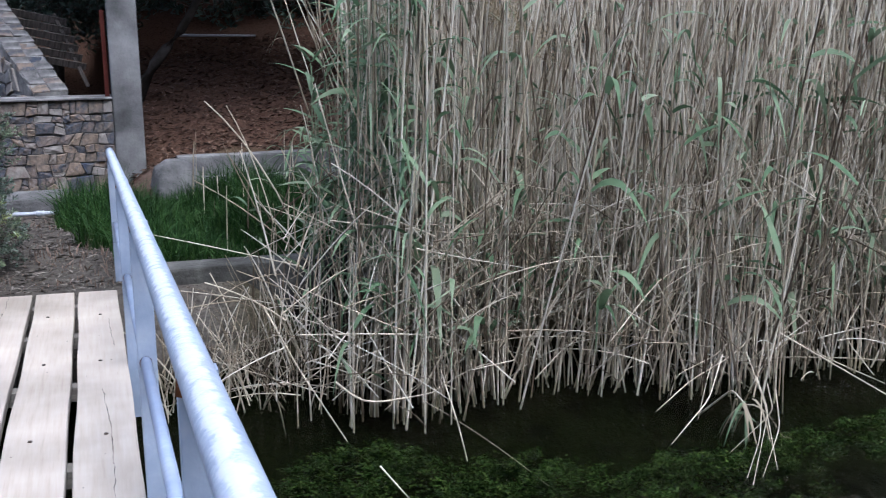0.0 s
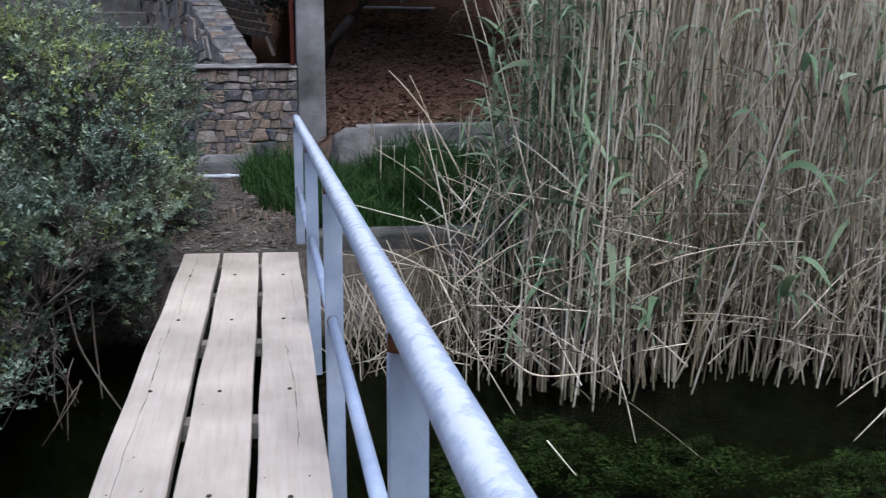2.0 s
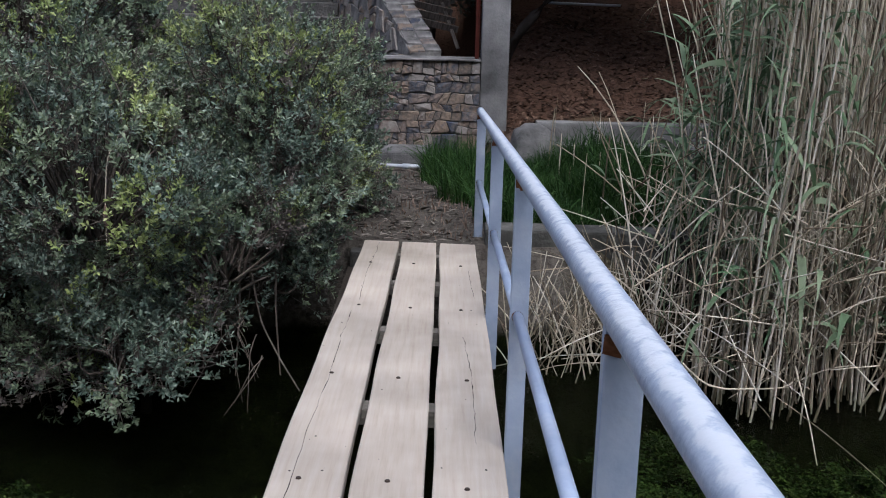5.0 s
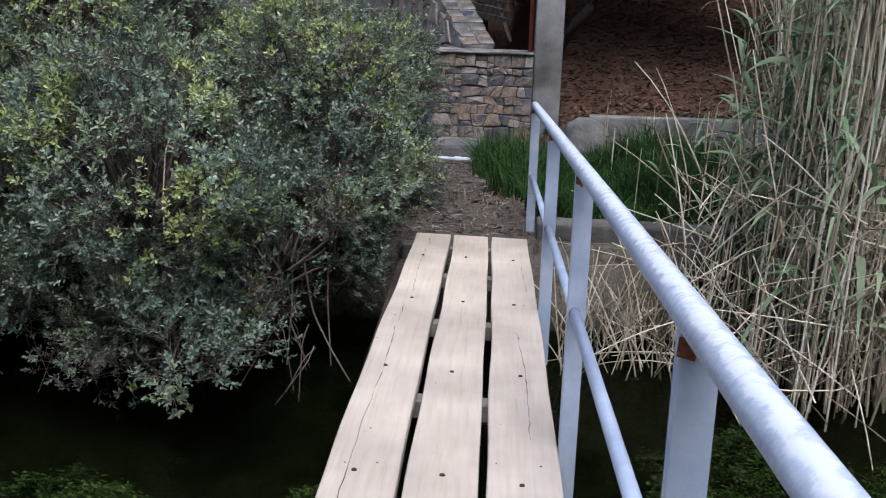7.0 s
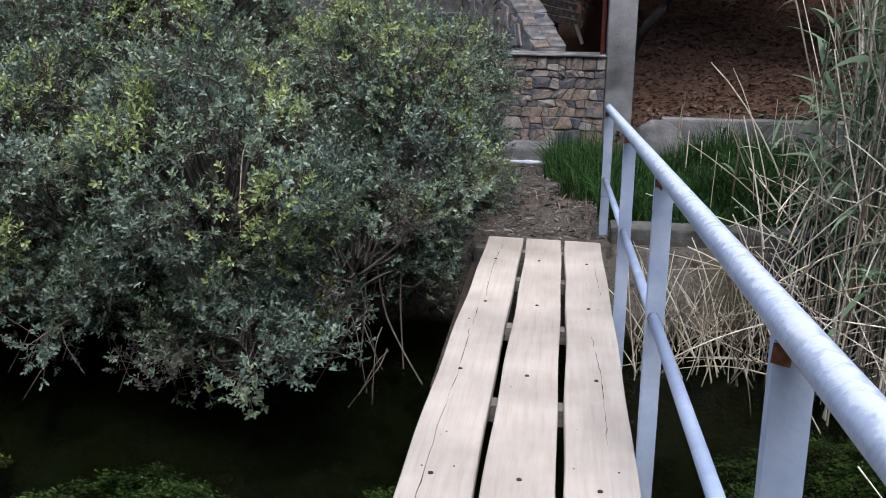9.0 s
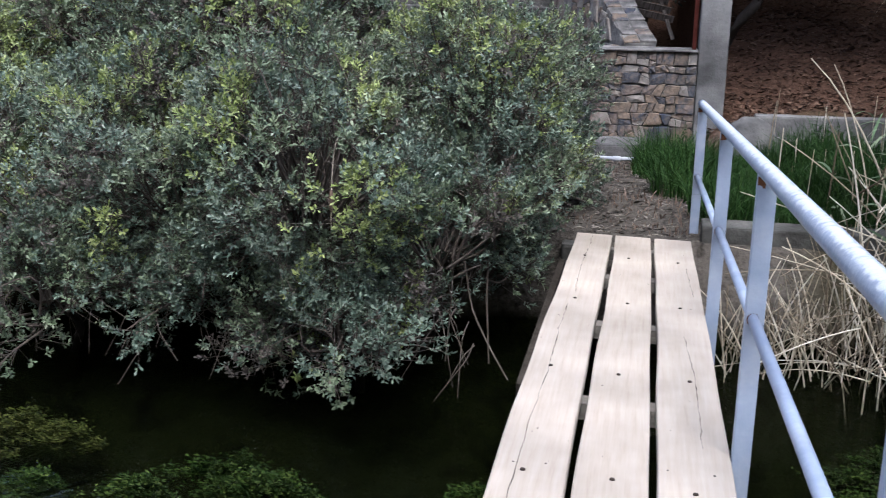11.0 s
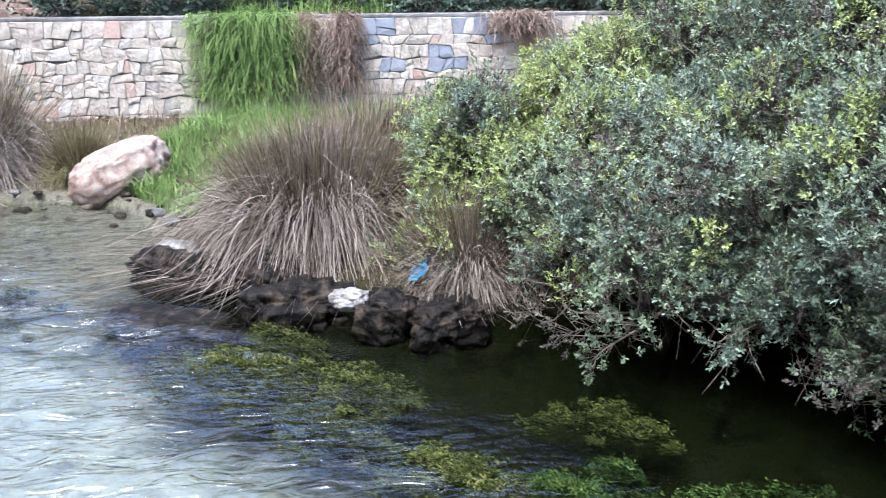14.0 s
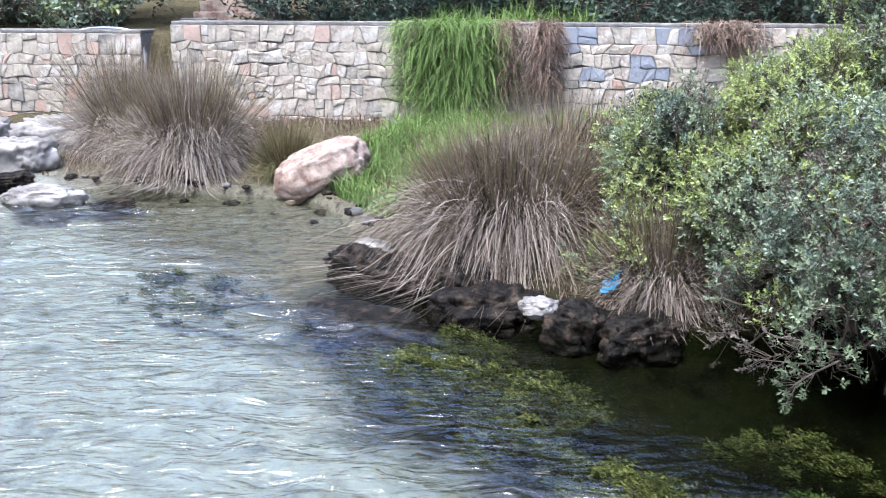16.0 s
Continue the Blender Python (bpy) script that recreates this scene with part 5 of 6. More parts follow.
def tussock(at, radius, tall, n, seed, label, material, spread=0.35, sweep=(0, 0), name="rush_tussock", wide=0.0045, mound=0.5):
    """A dome of stiff arching blades that hang over at the rim."""
    r = np.random.default_rng(seed)
    a = r.uniform(0, 2 * np.pi, n)
    tilt = np.minimum(np.abs(r.normal(0.15, 0.62, n)), 1.45)
    out = np.stack([np.cos(a), np.sin(a), np.zeros(n)], 1)
    way = unit(out * np.sin(tilt)[:, None] + np.array([0, 0, 1.0]) * np.cos(tilt)[:, None] + np.array([*sweep, 0.0]) * np.sin(tilt)[:, None] + r.normal(0, 0.07, (n, 3)))
    q = np.sqrt(r.random(n))
    b0 = np.array(at) + out * (q * radius * spread)[:, None] + np.array([0, 0, 1.0]) * (mound * (1 - 0.8 * q ** 2) * r.random(n))[:, None]
    ln = r.uniform(0.5, 1.08, n) * ((tall - 0.6 * mound) * np.cos(tilt) ** 2 + radius * 1.2 * np.sin(tilt) ** 2)
    s = np.linspace(0, 1, 8)
    droop = (0.1 + 1.25 * np.sin(tilt)) * r.uniform(0.5, 1.5, n)
    p = b0[:, None] + way[:, None] * (ln[:, None] * s)[..., None] + np.array([0, 0, -1.0]) * (droop[:, None] * ln[:, None] * s ** 2.3)[..., None] + out[:, None] * (0.1 * ln[:, None] * s ** 2)[..., None]
    p += (r.normal(0, 0.05, (n, 3))[:, None] * ln[:, None, None]) * np.sin(s * np.pi * 1.0)[:, None] + (r.normal(0, 0.09, (n, 3))[:, None] * ln[:, None, None]) * (s ** 2)[:, None]
    p[..., 2] = np.maximum(p[..., 2], WATER + 0.03 + 0.1 * r.random((n, 1)))
    w = r.uniform(0.5, 1.0, n)[:, None] * wide * np.array([1, 1, 0.95, 0.9, 0.8, 0.65, 0.4, 0.06])
    side = unit(np.cross(way, out + r.normal(0, 0.6, (n, 3))))
    body = thing(name, at, label, "rush tussock", "rush tussocks")
    part("tuft", np_mesh("tuft", *ribbons(p, w, side)), material, body)["kind"] = "stuff"
    green = n // 6
    a = r.uniform(0, 2 * np.pi, green)
    out = np.stack([np.cos(a), np.sin(a), np.zeros(green)], 1)
    tilt = np.abs(r.normal(0.25, 0.48, green))
    way = unit(out * np.sin(tilt)[:, None] + np.array([0, 0, 1.0]) * np.cos(tilt)[:, None])
    b0 = np.array(at) + out * (np.sqrt(r.random(green)) * radius * spread)[:, None]
    ln = r.uniform(0.6, 1.08, green) * tall
    p = b0[:, None] + way[:, None] * (ln[:, None] * s)[..., None] + out[:, None] * (0.08 * ln[:, None] * s ** 2)[..., None]
    w = r.uniform(0.5, 1.0, green)[:, None] * wide * np.array([1, 1, 0.95, 0.9, 0.8, 0.65, 0.4, 0.06])
    part("green_tuft", np_mesh("green_tuft", *ribbons(p, w, unit(np.cross(way, out + r.normal(0, 0.6, (green, 3)))))), M_RUSHHEAD, body, "tan and olive upright blades")["kind"] = "stuff"
    return body


tussock((-6.75, 4.5, -0.4), 1.2, 1.0, 11000, 21, "large brown-grey rush tussock drooping over the dark rocks", M_RUSH, 0.5, (-0.15, -0.05))
tussock((-7.15, 5.5, -0.35), 1.2, 1.15, 5000, 22, "brown-grey rush tussock with olive heart", M_RUSH, 0.4)
tussock((-12.3, 4.0, -0.48), 1.1, 1.45, 7000, 23, "pale grey dome-shaped rush tussock by the water", M_RUSHPALE)
tussock((-13.7, 3.75, -0.43), 1.0, 1.5, 5000, 24, "pale rush tussock in front of the wall", M_RUSHPALE)
tussock((-11.1, 4.7, -0.53), 0.5, 0.7, 3000, 25, "small olive-yellow rush clump beside the boulder", M_RUSHGREEN, mound=0.15)
tussock((-4.95, 4.4, -0.55), 0.5, 0.85, 4200, 26, "dry grey rush clump under the shrub", M_RUSH, mound=0.25)


def grass(name, n, x0, x1, y0, y1, tall, material, label, seed, inside=None, wide=0.005):
    r = np.random.default_rng(seed)
    x, y = r.uniform(x0, x1, n), r.uniform(y0, y1, n)
    if inside is not None:
        k = inside(x, y)
        x, y = x[k], y[k]
    n = len(x)
    b0 = np.stack([x, y, height(x, y) - 0.01], 1)
    a = r.uniform(0, 2 * np.pi, n)
    out = np.stack([np.cos(a), np.sin(a), np.zeros(n)], 1)
    ln = r.uniform(0.4, 1.2, n) * tall * (0.75 + 0.35 * np.sin(x * 5 + 1.3 * np.sin(y * 4)))
    s = np.linspace(0, 1, 5)
    lean = r.uniform(0.05, 0.9, n)
    p = b0[:, None] + np.array([0, 0, 1.0]) * (ln[:, None] * s)[..., None] + out[:, None] * (lean[:, None] * ln[:, None] * s ** 1.8)[..., None] + np.array([0, 0, -1.0]) * (0.45 * lean[:, None] * ln[:, None] * s ** 2.5)[..., None]
    w = r.uniform(0.6, 1.2, n)[:, None] * wide * np.array([1, 1, 0.8, 0.5, 0.05])
    side = unit(np.cross(out, [0, 0, 1.0]) + r.normal(0, 0.5, (n, 3)))
    ob = part(name, np_mesh(name, *ribbons(p, w, side)), material)
    return tagged(ob, label, "grass", kind="stuff")


def before_wall(x, y):
    return (x - WALL_A[0]) * WALL_N[0] + (y - WALL_A[1]) * WALL_N[1]


grass("grass", 15000, -0.05, 2.3, 5.62, 8.75, 0.4, M_GRASS, "lush dark green grass on the bank behind the railing", 31, lambda x, y: x > 0.46 - 0.30 * (y - 6.0) * (y > 6) + 0.08 * np.sin(y * 7))
grass("grass", 900, -0.7, 0.5, 5.5, 8.6, 0.1, M_DRYVINE, "thin dry grass on the dirt path", 33)
grass("grass", 26000, -12.5, -7.3, 4.4, 10, 0.32, M_BRIGHTGRASS, "bright green grass on the bank below the garden wall", 32,
      lambda x, y: (shore_distance(x, y) > 0.12) & (before_wall(x, y) < -0.1) & (np.abs(x + 9.6 + 0.5 * (y - 5.5)) < 1.35), 0.009)
grass("grass", 11000, -14, -6.5, 7, 13.5, 0.5, M_BRIGHTGRASS, "bright green grass on the terrace above the wall", 34,
      lambda x, y: (before_wall(x, y) > 0.3) & (before_wall(x, y) < 2.2) & (np.abs((x - WALL_A[0]) * WALL_D[0] + (y - WALL_A[1]) * WALL_D[1] - 3.2) < 1.3), 0.009)
grass("grass", 16000, -14.5, -4.2, 2.4, 9.5, 0.22, M_DRYVINE, "dry brown grass under the rushes and shrubs", 35, lambda x, y: (shore_distance(x, y) > 0.15) & (before_wall(x, y) < -0.1) & (np.abs(x + 9.6 + 0.5 * (y - 5.5)) > 1.2), 0.006)


def hanging(name, s0, s1, n, length, material, label, seed, wide, puff):
    """Growth that spills over the garden wall."""
    r = np.random.default_rng(seed)
    s = (s0 + s1) / 2 + (s1 - s0) * np.clip(r.normal(0, 0.26, n), -0.6, 0.6)
    z = 1.24 - length * 0.8 * r.random(n) ** 1.3
    front = -r.random(n) * puff * np.clip(1 - ((s - (s0 + s1) / 2) / (s1 - s0) / 0.62) ** 2, 0, 1)
    b0 = np.stack([WALL_A[0] + WALL_D[0] * s + WALL_N[0] * (front - 0.06), WALL_A[1] + WALL_D[1] * s + WALL_N[1] * (front - 0.06), z], 1)
    ln = r.uniform(0.15, 0.42, n)
    t = np.linspace(0, 1, 6)
    out = np.concatenate([-WALL_N[None] + r.normal(0, 0.9, (n, 2)), r.uniform(0.0, 1.3, (n, 1))], 1) * 0.5
    p = b0[:, None] + out[:, None] * (ln[:, None] * t)[..., None] + np.array([0, 0, -1.0]) * (r.uniform(0.3, 1.4, n)[:, None] * ln[:, None] * t ** 1.8)[..., None]
    w = r.uniform(0.5, 1.0, n)[:, None] * wide * np.array([0.7, 1, 0.9, 0.7, 0.45, 0.05])
    side = unit(np.cross(out, [0, 0, 1.0]) + r.normal(0, 0.4, (n, 3)))
    body = thing(name, tuple(b0.mean(0)), label, "plant")
    part("tuft", np_mesh("tuft", *ribbons(p, w, side)), material, body)["kind"] = "stuff"


hanging("wall_grass", 3.15, 4.45, 7000, 1.35, M_BRIGHTGRASS, "thick bright green grass spilling down the garden wall", 36, 0.008, 0.35)
hanging("dry_vine", 2.3, 2.75, 1300, 1.2, M_DRYVINE, "dry brown vine hanging down the garden wall", 37, 0.006, 0.12)
hanging("dry_vine", 2.85, 3.2, 900, 1.2, M_DRYVINE, "dry brown vine hanging beside the green grass", 38, 0.006, 0.12)
hanging("dry_vine", -0.3, 0.6, 700, 0.35, M_DRYVINE, "withered brown creeper on top of the wall", 39, 0.008, 0.15)

# dark trees and hedges behind
# lobes over the slope hang out of view, added to shade the litter
tree_a = shrub("tree", [((1.0, 15.6, 2.6), (1.6, 1.2, 1.5)), ((2.6, 16, 2.9), (1.9, 1.4, 1.6)), ((-0.6, 16.2, 3.2), (1.5, 1.2, 1.8)), ((1.2, 13.0, 3.5), (1.8, 1.6, 0.9)), ((2.2, 11.2, 3.3), (1.6, 1.2, 0.6)), ((1.7, 10.3, 4.0), (1.7, 1.3, 0.8)), ((3.8, 10.1, 4.0), (1.9, 1.5, 0.9))], 1350, 0.09, 41, "dark evergreen tree in deep shade on the litter slope", DARK, category="tree", foot=1.5, reach=0.34, boughs=False)
tree_b = shrub("tree", [((4.6, 15, 2.6), (2.2, 1.6, 2.0)), ((7.5, 14, 2.8), (2.2, 1.8, 2.4)), ((3.6, 12.6, 3.6), (1.9, 1.6, 1.0)), ((5.5, 10.5, 2.6), (2.0, 1.6, 1.8))], 620, 0.09, 42, "dark evergreen tree in deep shade behind the reeds", DARK, category="tree", foot=0.5, reach=0.34, boughs=False)
tree_c = shrub("tree", [((0.0, 13.3, 2.4), (0.8, 0.8, 1.4)), ((0.9, 11.4, 3.2), (1.3, 1.0, 0.8))], 330, 0.07, 43, "dark olive tree beside the concrete pillar", DARK, category="tree", foot=1.0, reach=0.28, boughs=False)
strand("trunk", [(0.75, 11.6, gz(0.75, 11.6) - 0.1), (0.95, 11.3, 1.05), (1.32, 11.1, 1.45), (1.8, 11.3, 2.3), (2.2, 11.6, 3.2)], 0.07, 0.03, M_BARK, tree_c, "bent grey trunk")
for own, tx, ty in ((tree_a, 2.9, 15.8), (tree_b, 4.9, 14.6), (tree_a, -0.2, 15.6), (tree_b, 7.2, 14.2)):
    strand("trunk", [(tx, ty, gz(tx, ty) - 0.1), (tx + 0.1, ty, 1.6), (tx - 0.1, ty + 0.2, 3.4)], 0.14, 0.07, M_BARK, own)
# added above the view so that the slack water mirrors dark growth
for k, (s, back) in enumerate(((-5.5, 4.6), (-2.5, 4.6), (0.6, 5.0), (2.8, 6.5))):
    c = WALL_A + WALL_D * s + WALL_N * back
    own = shrub("tree", [((c[0], c[1], 4.4), (1.9, 1.7, 1.5)), ((c[0] + 1.1, c[1] + 0.6, 6.4), (1.7, 1.5, 1.6)), ((c[0] - 1.0, c[1] - 0.5, 7.0), (1.7, 1.5, 1.8))], 380, 0.13, 110 + k, "tall dark evergreen tree added out of view behind the hedge for dark reflections", DARK, category="tree", foot=2.6, reach=0.45, shoots=12, per=9, boughs=False)
    strand("trunk", [(c[0], c[1], gz(c[0], c[1]) - 0.1), (c[0] + 0.1, c[1], 2.6), (c[0], c[1] + 0.1, 5.0)], 0.16, 0.07, M_BARK, own)
# unseen trees on that slope, added to block sky from the reflections
for k, (tx, ty) in enumerate(((-6.5, 19), (-2.5, 21), (2.0, 20.5), (6.5, 19), (11, 17.5), (-4.5, 26), (0.5, 27), (5.5, 26), (11, 24), (14, 13))):
    tz = gz(tx, ty)
    own = shrub("tree", [((tx, ty, tz + 3.6), (2.6, 2.2, 2.6)), ((tx + 1.2, ty, tz + 5.8), (2.0, 1.8, 1.8)), ((tx - 1.3, ty - 0.4, tz + 6.0), (1.9, 1.8, 1.7))], 300, 0.2, 130 + k, "tall dark evergreen tree added out of view on the slope to darken reflections", DARK, category="tree", group_="wooded slope trees", foot=tz + 0.8, reach=0.7, shoots=11, per=8, boughs=False)
    strand("trunk", [(tx, ty, tz - 0.2), (tx + 0.1, ty, tz + 2.5), (tx, ty + 0.1, tz + 5.0)], 0.2, 0.09, M_BARK, own)
for k, s in enumerate(np.arange(-3.6, 7.4, 1.25)):
    if 2.0 < s < 4.0:
        continue
    c = WALL_A + WALL_D * s + WALL_N * 1.25
    shrub("hedge", [((c[0], c[1], 1.75), (0.85, 0.8, 0.85)), ((c[0] + WALL_N[0] * 1.1, c[1] + WALL_N[1] * 1.1, 2.5), (1.0, 0.9, 1.2))], 190, 0.07, 50 + k, "dark green leafy hedge above the garden wall", DARK, category="hedge", foot=1.1, reach=0.24, boughs=False)
for k, s in enumerate(np.arange(9.6, 16, 1.3)):
    c = WALL_A + WALL_D * s + WALL_N * 1.2
    shrub("hedge", [((c[0], c[1], 1.7), (0.9, 0.8, 0.8)), ((c[0] + WALL_N[0] * 1.1, c[1] + WALL_N[1] * 1.1, 2.4), (1.0, 0.9, 1.1))], 190, 0.07, 80 + k, "grey-green hedge above the lower garden wall", GREY, category="hedge", foot=1.0, reach=0.24, boughs=False)
for k, (cx, cy) in enumerate(((2.9, 3.0), (4.2, 3.6))):
    c = WALL_A + WALL_D * cx + WALL_N * 3.2
    shrub("hedge", [((c[0], c[1], 2.3), (1.3, 0.9, 1.2))], 190, 0.07, 95 + k, "dark green leafy hedge behind the terrace grass", DARK, category="hedge", foot=1.1, reach=0.26, boughs=False)
for k, (cx, cy) in enumerate(((-5.6, 12.4), (-7.0, 11.6), (-3.6, 16.2), (-2.2, 17.4))):
    shrub("hedge", [((cx, cy, 1.8), (1.4, 1.1, 1.6)), ((cx - 0.5, cy + 0.8, 3.0), (1.4, 1.1, 1.4))], 330, 0.08, 60 + k, "dark green leafy hedge behind the shrub", DARK, category="hedge", foot=0.2, reach=0.28, boughs=False)

# ---- leaf litter ----
k = 9000
x, y = rng.uniform(0.5, 5, k), 9.15 + 5 * rng.random(k) ** 1.4
a = rng.uniform(0, 6.28, k)
lit = leaves(np.stack([x, y, height(x, y) + rng.uniform(0.0, 0.03, k)], 1), np.stack([np.cos(a), np.sin(a), rng.uniform(-0.2, 0.5, k)], 1), np.stack([rng.normal(0, 0.4, k), rng.normal(0, 0.4, k), np.ones(k)], 1), rng.uniform(0.03, 0.09, k), rng.uniform(0.012, 0.035, k))
tagged(part("leaf_litter", np_mesh("leaf_litter", *lit), M_LITTER), "red-brown fallen leaves on the slope", "leaf litter", kind="stuff")
k = 2600
x, y = rng.uniform(-1.2, 0.5, k), rng.uniform(5.4, 8.8, k)
a = rng.uniform(0, 6.28, k)
lit = leaves(np.stack([x, y, height(x, y) + rng.uniform(0.0, 0.02, k)], 1), np.stack([np.cos(a), np.sin(a), rng.uniform(-0.1, 0.2, k)], 1), np.stack([rng.normal(0, 0.3, k), rng.normal(0, 0.3, k), np.ones(k)], 1), rng.uniform(0.02, 0.12, k), rng.uniform(0.004, 0.02, k))
tagged(part("leaf_litter", np_mesh("leaf_litter", *lit), M_STRAW), "dry straw and leaves on the dirt path", "leaf litter", kind="stuff")

# ---- rocks along the left bank ----
for at, size, turn, m_, nm, lab, sd in (
        ((-10.4, 4.75, -0.4), (1.2, 0.62, 0.6), 40, M_BOULDER, "boulder", "pale pink limestone boulder at the water's edge", 33),
        ((-7.2, 3.38, -0.68), (0.85, 0.55, 0.4), 10, M_DARKROCK, "rock", "wet dark rock in the water", 2),
        ((-6.3, 2.82, -0.86), (1.2, 0.6, 0.34), 20, M_DARKROCK, "rock", "flat dark rock awash in the current", 4),
        ((-6.45, 3.6, -0.62), (0.75, 0.5, 0.36), 0, M_DARKROCK, "rock", "wet dark rock in the water", 5),
        ((-5.8, 3.45, -0.68), (0.75, 0.5, 0.36), 60, M_DARKROCK, "rock", "wet dark rock in the water", 6),
        ((-5.05, 3.66, -0.66), (0.46, 0.38, 0.38), 20, M_DARKROCK, "rock", "rounded brown rock at the waterline", 7),
        ((-4.68, 3.88, -0.68), (0.58, 0.4, 0.32), 80, M_DARKROCK, "rock", "wet dark rock under the rush clump", 8),
        ((-5.27, 3.5, -0.53), (0.27, 0.2, 0.16), 40, M_WHITEROCK, "rock", "small white stone on the dark rocks", 9),
        ((-7.3, 3.45, -0.485), (0.34, 0.22, 0.1), 15, M_WHITEROCK, "rock", "small white stone on a dark rock", 10),
        ((-12.0, 2.1, -0.66), (0.85, 0.45, 0.3), 60, M_WHITEROCK, "rock", "pale flat stone standing in the water", 11),
        ((-13.7, 2.35, -0.47), (0.9, 0.7, 0.6), 30, M_WHITEROCK, "rock", "white limestone rock on the bank", 12),
        ((-14.2, 3.15, -0.33), (1.5, 0.9, 0.7), 70, M_WHITEROCK, "rock", "white limestone slab on the bank", 13),
        ((-14.7, 2.0, -0.32), (1.2, 0.9, 0.7), 10, M_WHITEROCK, "rock", "white limestone slab on the bank", 14),
        ((-13.1, 1.95, -0.64), (0.8, 0.45, 0.26), 80, M_DARKROCK, "rock", "dark flat rock below the white stones", 15),
        ((-11.6, 2.75, -0.74), (0.5, 0.25, 0.12), 80, M_DARKROCK, "rock", "low dark stone breaking the surface", 16)):
    ob = rock(nm, at, size, turn, 0.36 if m_ is M_DARKROCK else 0.17 if nm == 'boulder' else 0.3, sd, 5, -26 if nm == 'boulder' else 0)
    ob.data.materials.append(m_)
    tagged(ob, lab, nm)
for k in range(54):
    x = rng.uniform(-13, -4.6)
    y = float(np.interp(-x, [4.4, 4.85, 5.7, 6.9, 7.5, 8.05, 8.4, 9.3, 10.3, 11.0, 12.0, 12.6, 13.3], [4.2, 3.8, 3.55, 3.4, 3.4, 3.65, 4.05, 4.4, 4.58, 3.95, 3.3, 2.7, 2.0])) + rng.normal(0.05, 0.12)
    q = rng.uniform(0.06, 0.2)
    ob = rock("rock", (x, y, gz(x, y) + 0.02), (q, q * 0.8, q * 0.5), rng.uniform(0, 180), 0.3, 20 + k, 2)
    ob.data.materials.append(M_DARKROCK if x > -8 or rng.random() < 0.6 else M_BOULDER if rng.random() < 0.4 else M_CONC)
    tagged(ob, "small stone at the waterline", "rock", "waterline stones")

# blue plastic scrap
bm = bmesh.new()
bmesh.ops.create_grid(bm, x_segments=7, y_segments=6, size=0.08)
for v in bm.verts:
    v.co.z = 0.035 * noise.noise(v.co * 18) + 0.02 * noise.noise(v.co * 40)
    v.co.x *= 1.25 + 0.3 * noise.noise(v.co * 9)
bmesh.ops.solidify(bm, geom=list(bm.faces), thickness=0.003)
tagged(part("plastic_scrap", bm, M_BLUE, at=pose(-5.1, 4.02, -0.39, 38, 10, -50)), "crumpled bright blue plastic scrap caught in the rushes", "plastic scrap")


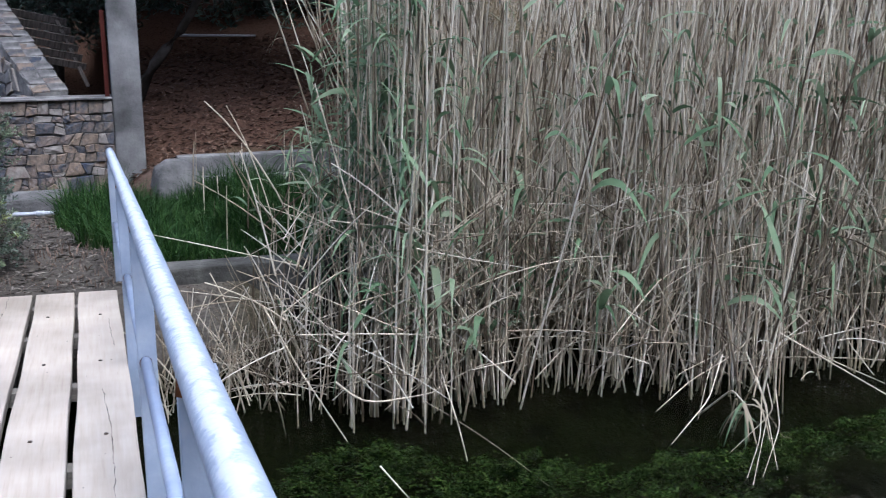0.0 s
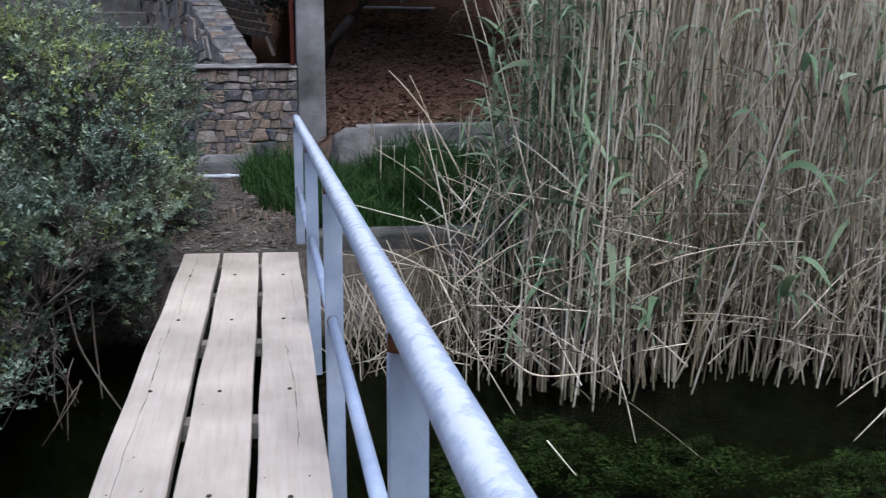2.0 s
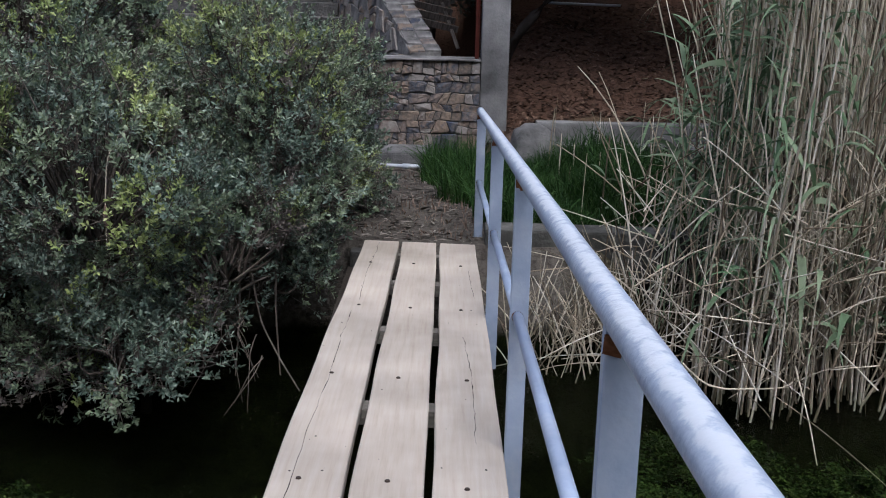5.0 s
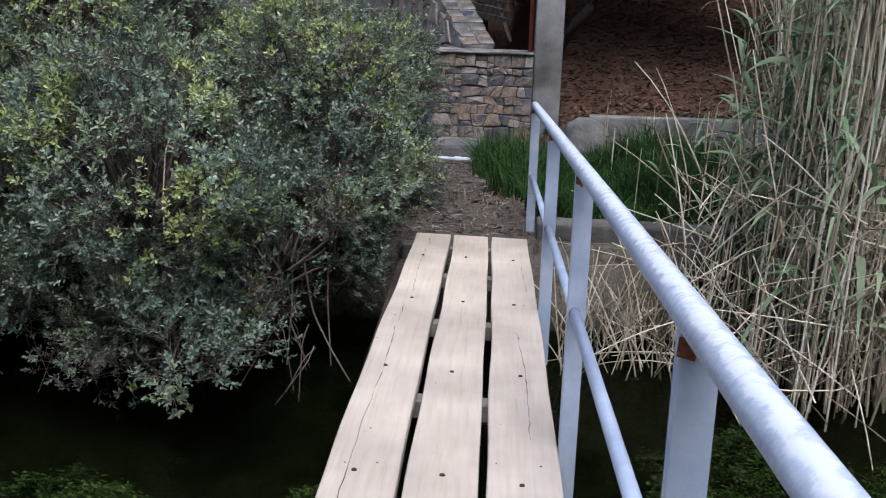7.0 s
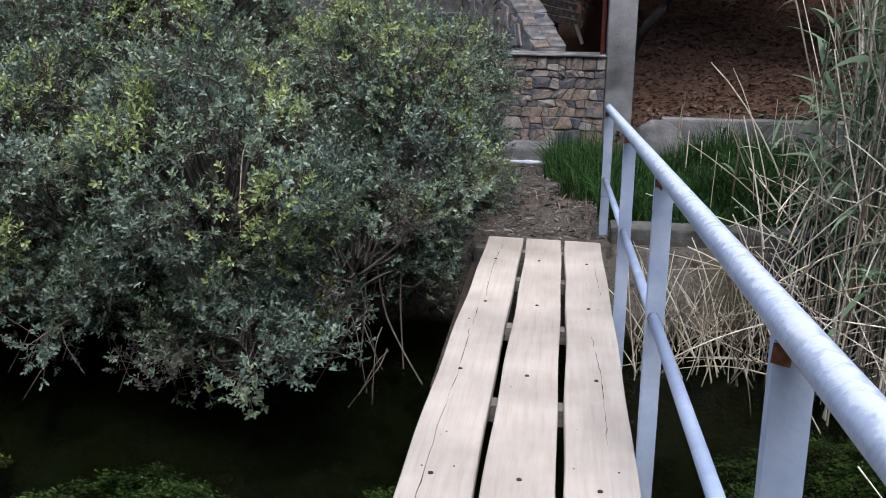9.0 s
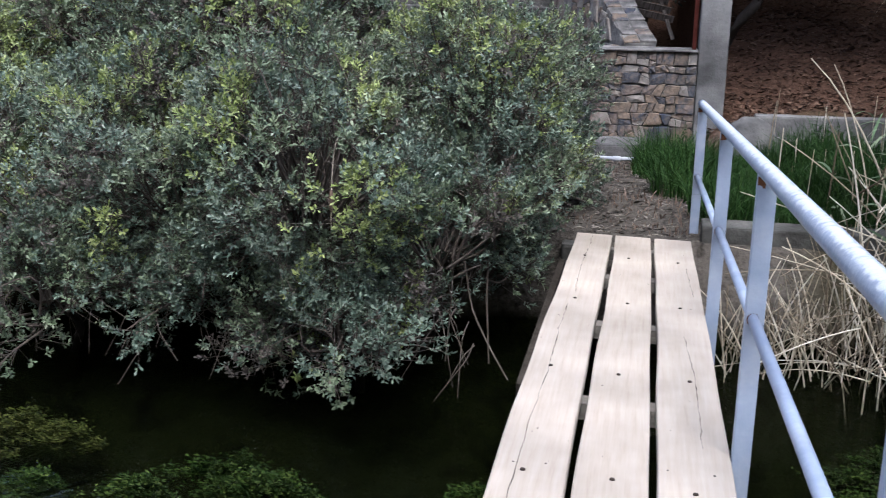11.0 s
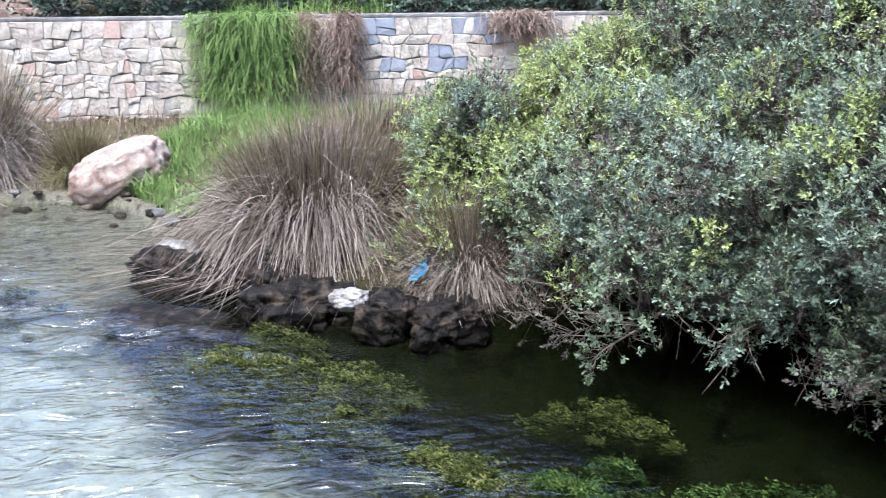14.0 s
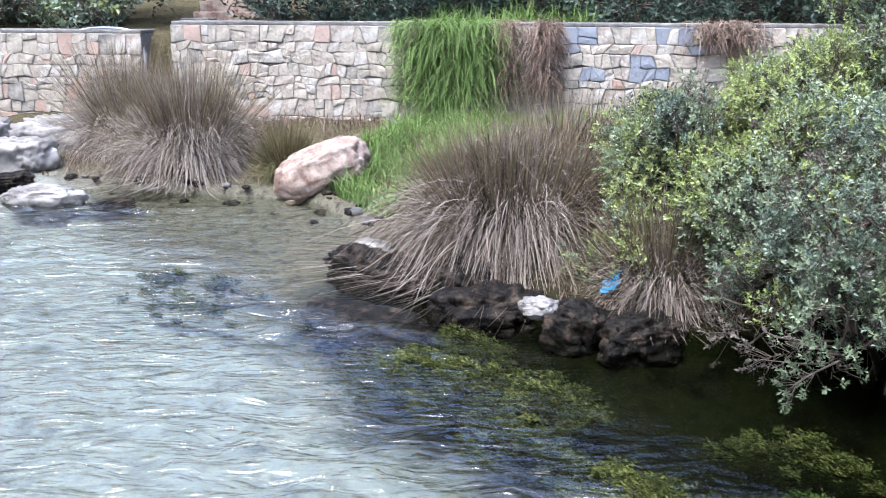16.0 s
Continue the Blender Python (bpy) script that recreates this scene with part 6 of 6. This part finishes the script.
def weed(n, cx, cy, rx, ry, seed, zt, label, turn=0.0):
    """A mound of fine feathery water plants, uneven in outline."""
    r = np.random.default_rng(seed)
    n *= 2
    tuft = max(20, n // 150)
    a, q = r.uniform(0, 2 * np.pi, tuft), np.sqrt(r.random(tuft)) * r.uniform(0.55, 1.3, tuft)
    tx, ty = rx * q * np.cos(a), ry * q * np.sin(a)
    i = r.integers(tuft, size=n)
    ball = r.normal(0, 1, (n, 3)) * r.uniform(0.010, 0.034, tuft)[i][:, None]
    x0, y0 = tx[i] + ball[:, 0] * 1.5, ty[i] + ball[:, 1]
    c, s = math.cos(turn), math.sin(turn)
    x, y = cx + c * x0 - s * y0, cy + s * x0 + c * y0
    z = zt - 0.02 - 0.12 * q[i] ** 2 + 0.8 * ball[:, 2] + 0.035 * r.normal(0, 1, tuft)[i]
    z = np.minimum(z, WATER + 0.012)
    way = unit(np.stack([r.normal(-0.7, 0.5, n), r.normal(-0.3, 0.5, n), r.uniform(0.0, 0.6, n)], 1))
    ob = part("water_weed", np_mesh("water_weed", *leaves(np.stack([x, y, z], 1), way, np.stack([r.normal(0, 0.6, n), r.normal(0, 0.6, n), np.ones(n)], 1), r.uniform(0.016, 0.036, n), r.uniform(0.007, 0.014, n))), M_ALGAE if cx < -2.9 else M_GREENWEED)
    return tagged(ob, label, "water weed", "water weeds", "stuff")


WEEDS = ((-5.3, 2.5, 0.55, 0.36, -0.715, 12000, 0.4), (-4.6, 2.75, 0.5, 0.3, -0.72, 10000, 0.4), (-5.5, 3.05, 0.35, 0.2, -0.725, 5000, 0.2), (-4.2, 2.35, 0.4, 0.16, -0.73, 4500, 0.2), (-3.2, 2.35, 0.5, 0.2, -0.685, 8000, 0.15),
         (-2.7, 2.55, 0.35, 0.14, -0.7, 4500, 0.2), (-2.15, 2.9, 0.2, 0.1, -0.715, 3600, 0), (-2.65, 2.9, 0.16, 0.08, -0.72, 2600, 0), (-1.57, 3.1, 0.3, 0.15, -0.74, 4200, 0), (-3.2, 3.55, 0.5, 0.12, -0.8, 2600, 0.2),
         (-0.6, 3.5, 0.3, 0.2, -0.88, 1600, 0), (-1.9, 3.45, 0.45, 0.12, -0.86, 1500, 0.2), (1.55, 4.0, 0.5, 0.4, -0.77, 4500, 0), (2.3, 3.65, 0.55, 0.32, -0.8, 4500, 0), (1.2, 3.5, 0.3, 0.35, -0.83, 2500, 0),
         (3.3, 3.35, 0.7, 0.28, -0.75, 4500, 0.1), (4.3, 3.4, 0.8, 0.3, -0.74, 5000, 0), (2.8, 3.0, 0.6, 0.15, -0.76, 2600, 0.1), (-8.2, 2.2, 0.9, 0.09, -0.75, 2500, 0.6), (-7.6, 1.9, 0.7, 0.07, -0.74, 1600, 0.5))
for k, (cx, cy, rx, ry, zt, n, turn) in enumerate(WEEDS):
    weed(n, cx, cy, rx, ry, 70 + k, zt, "feathery green water weed below the surface", turn)
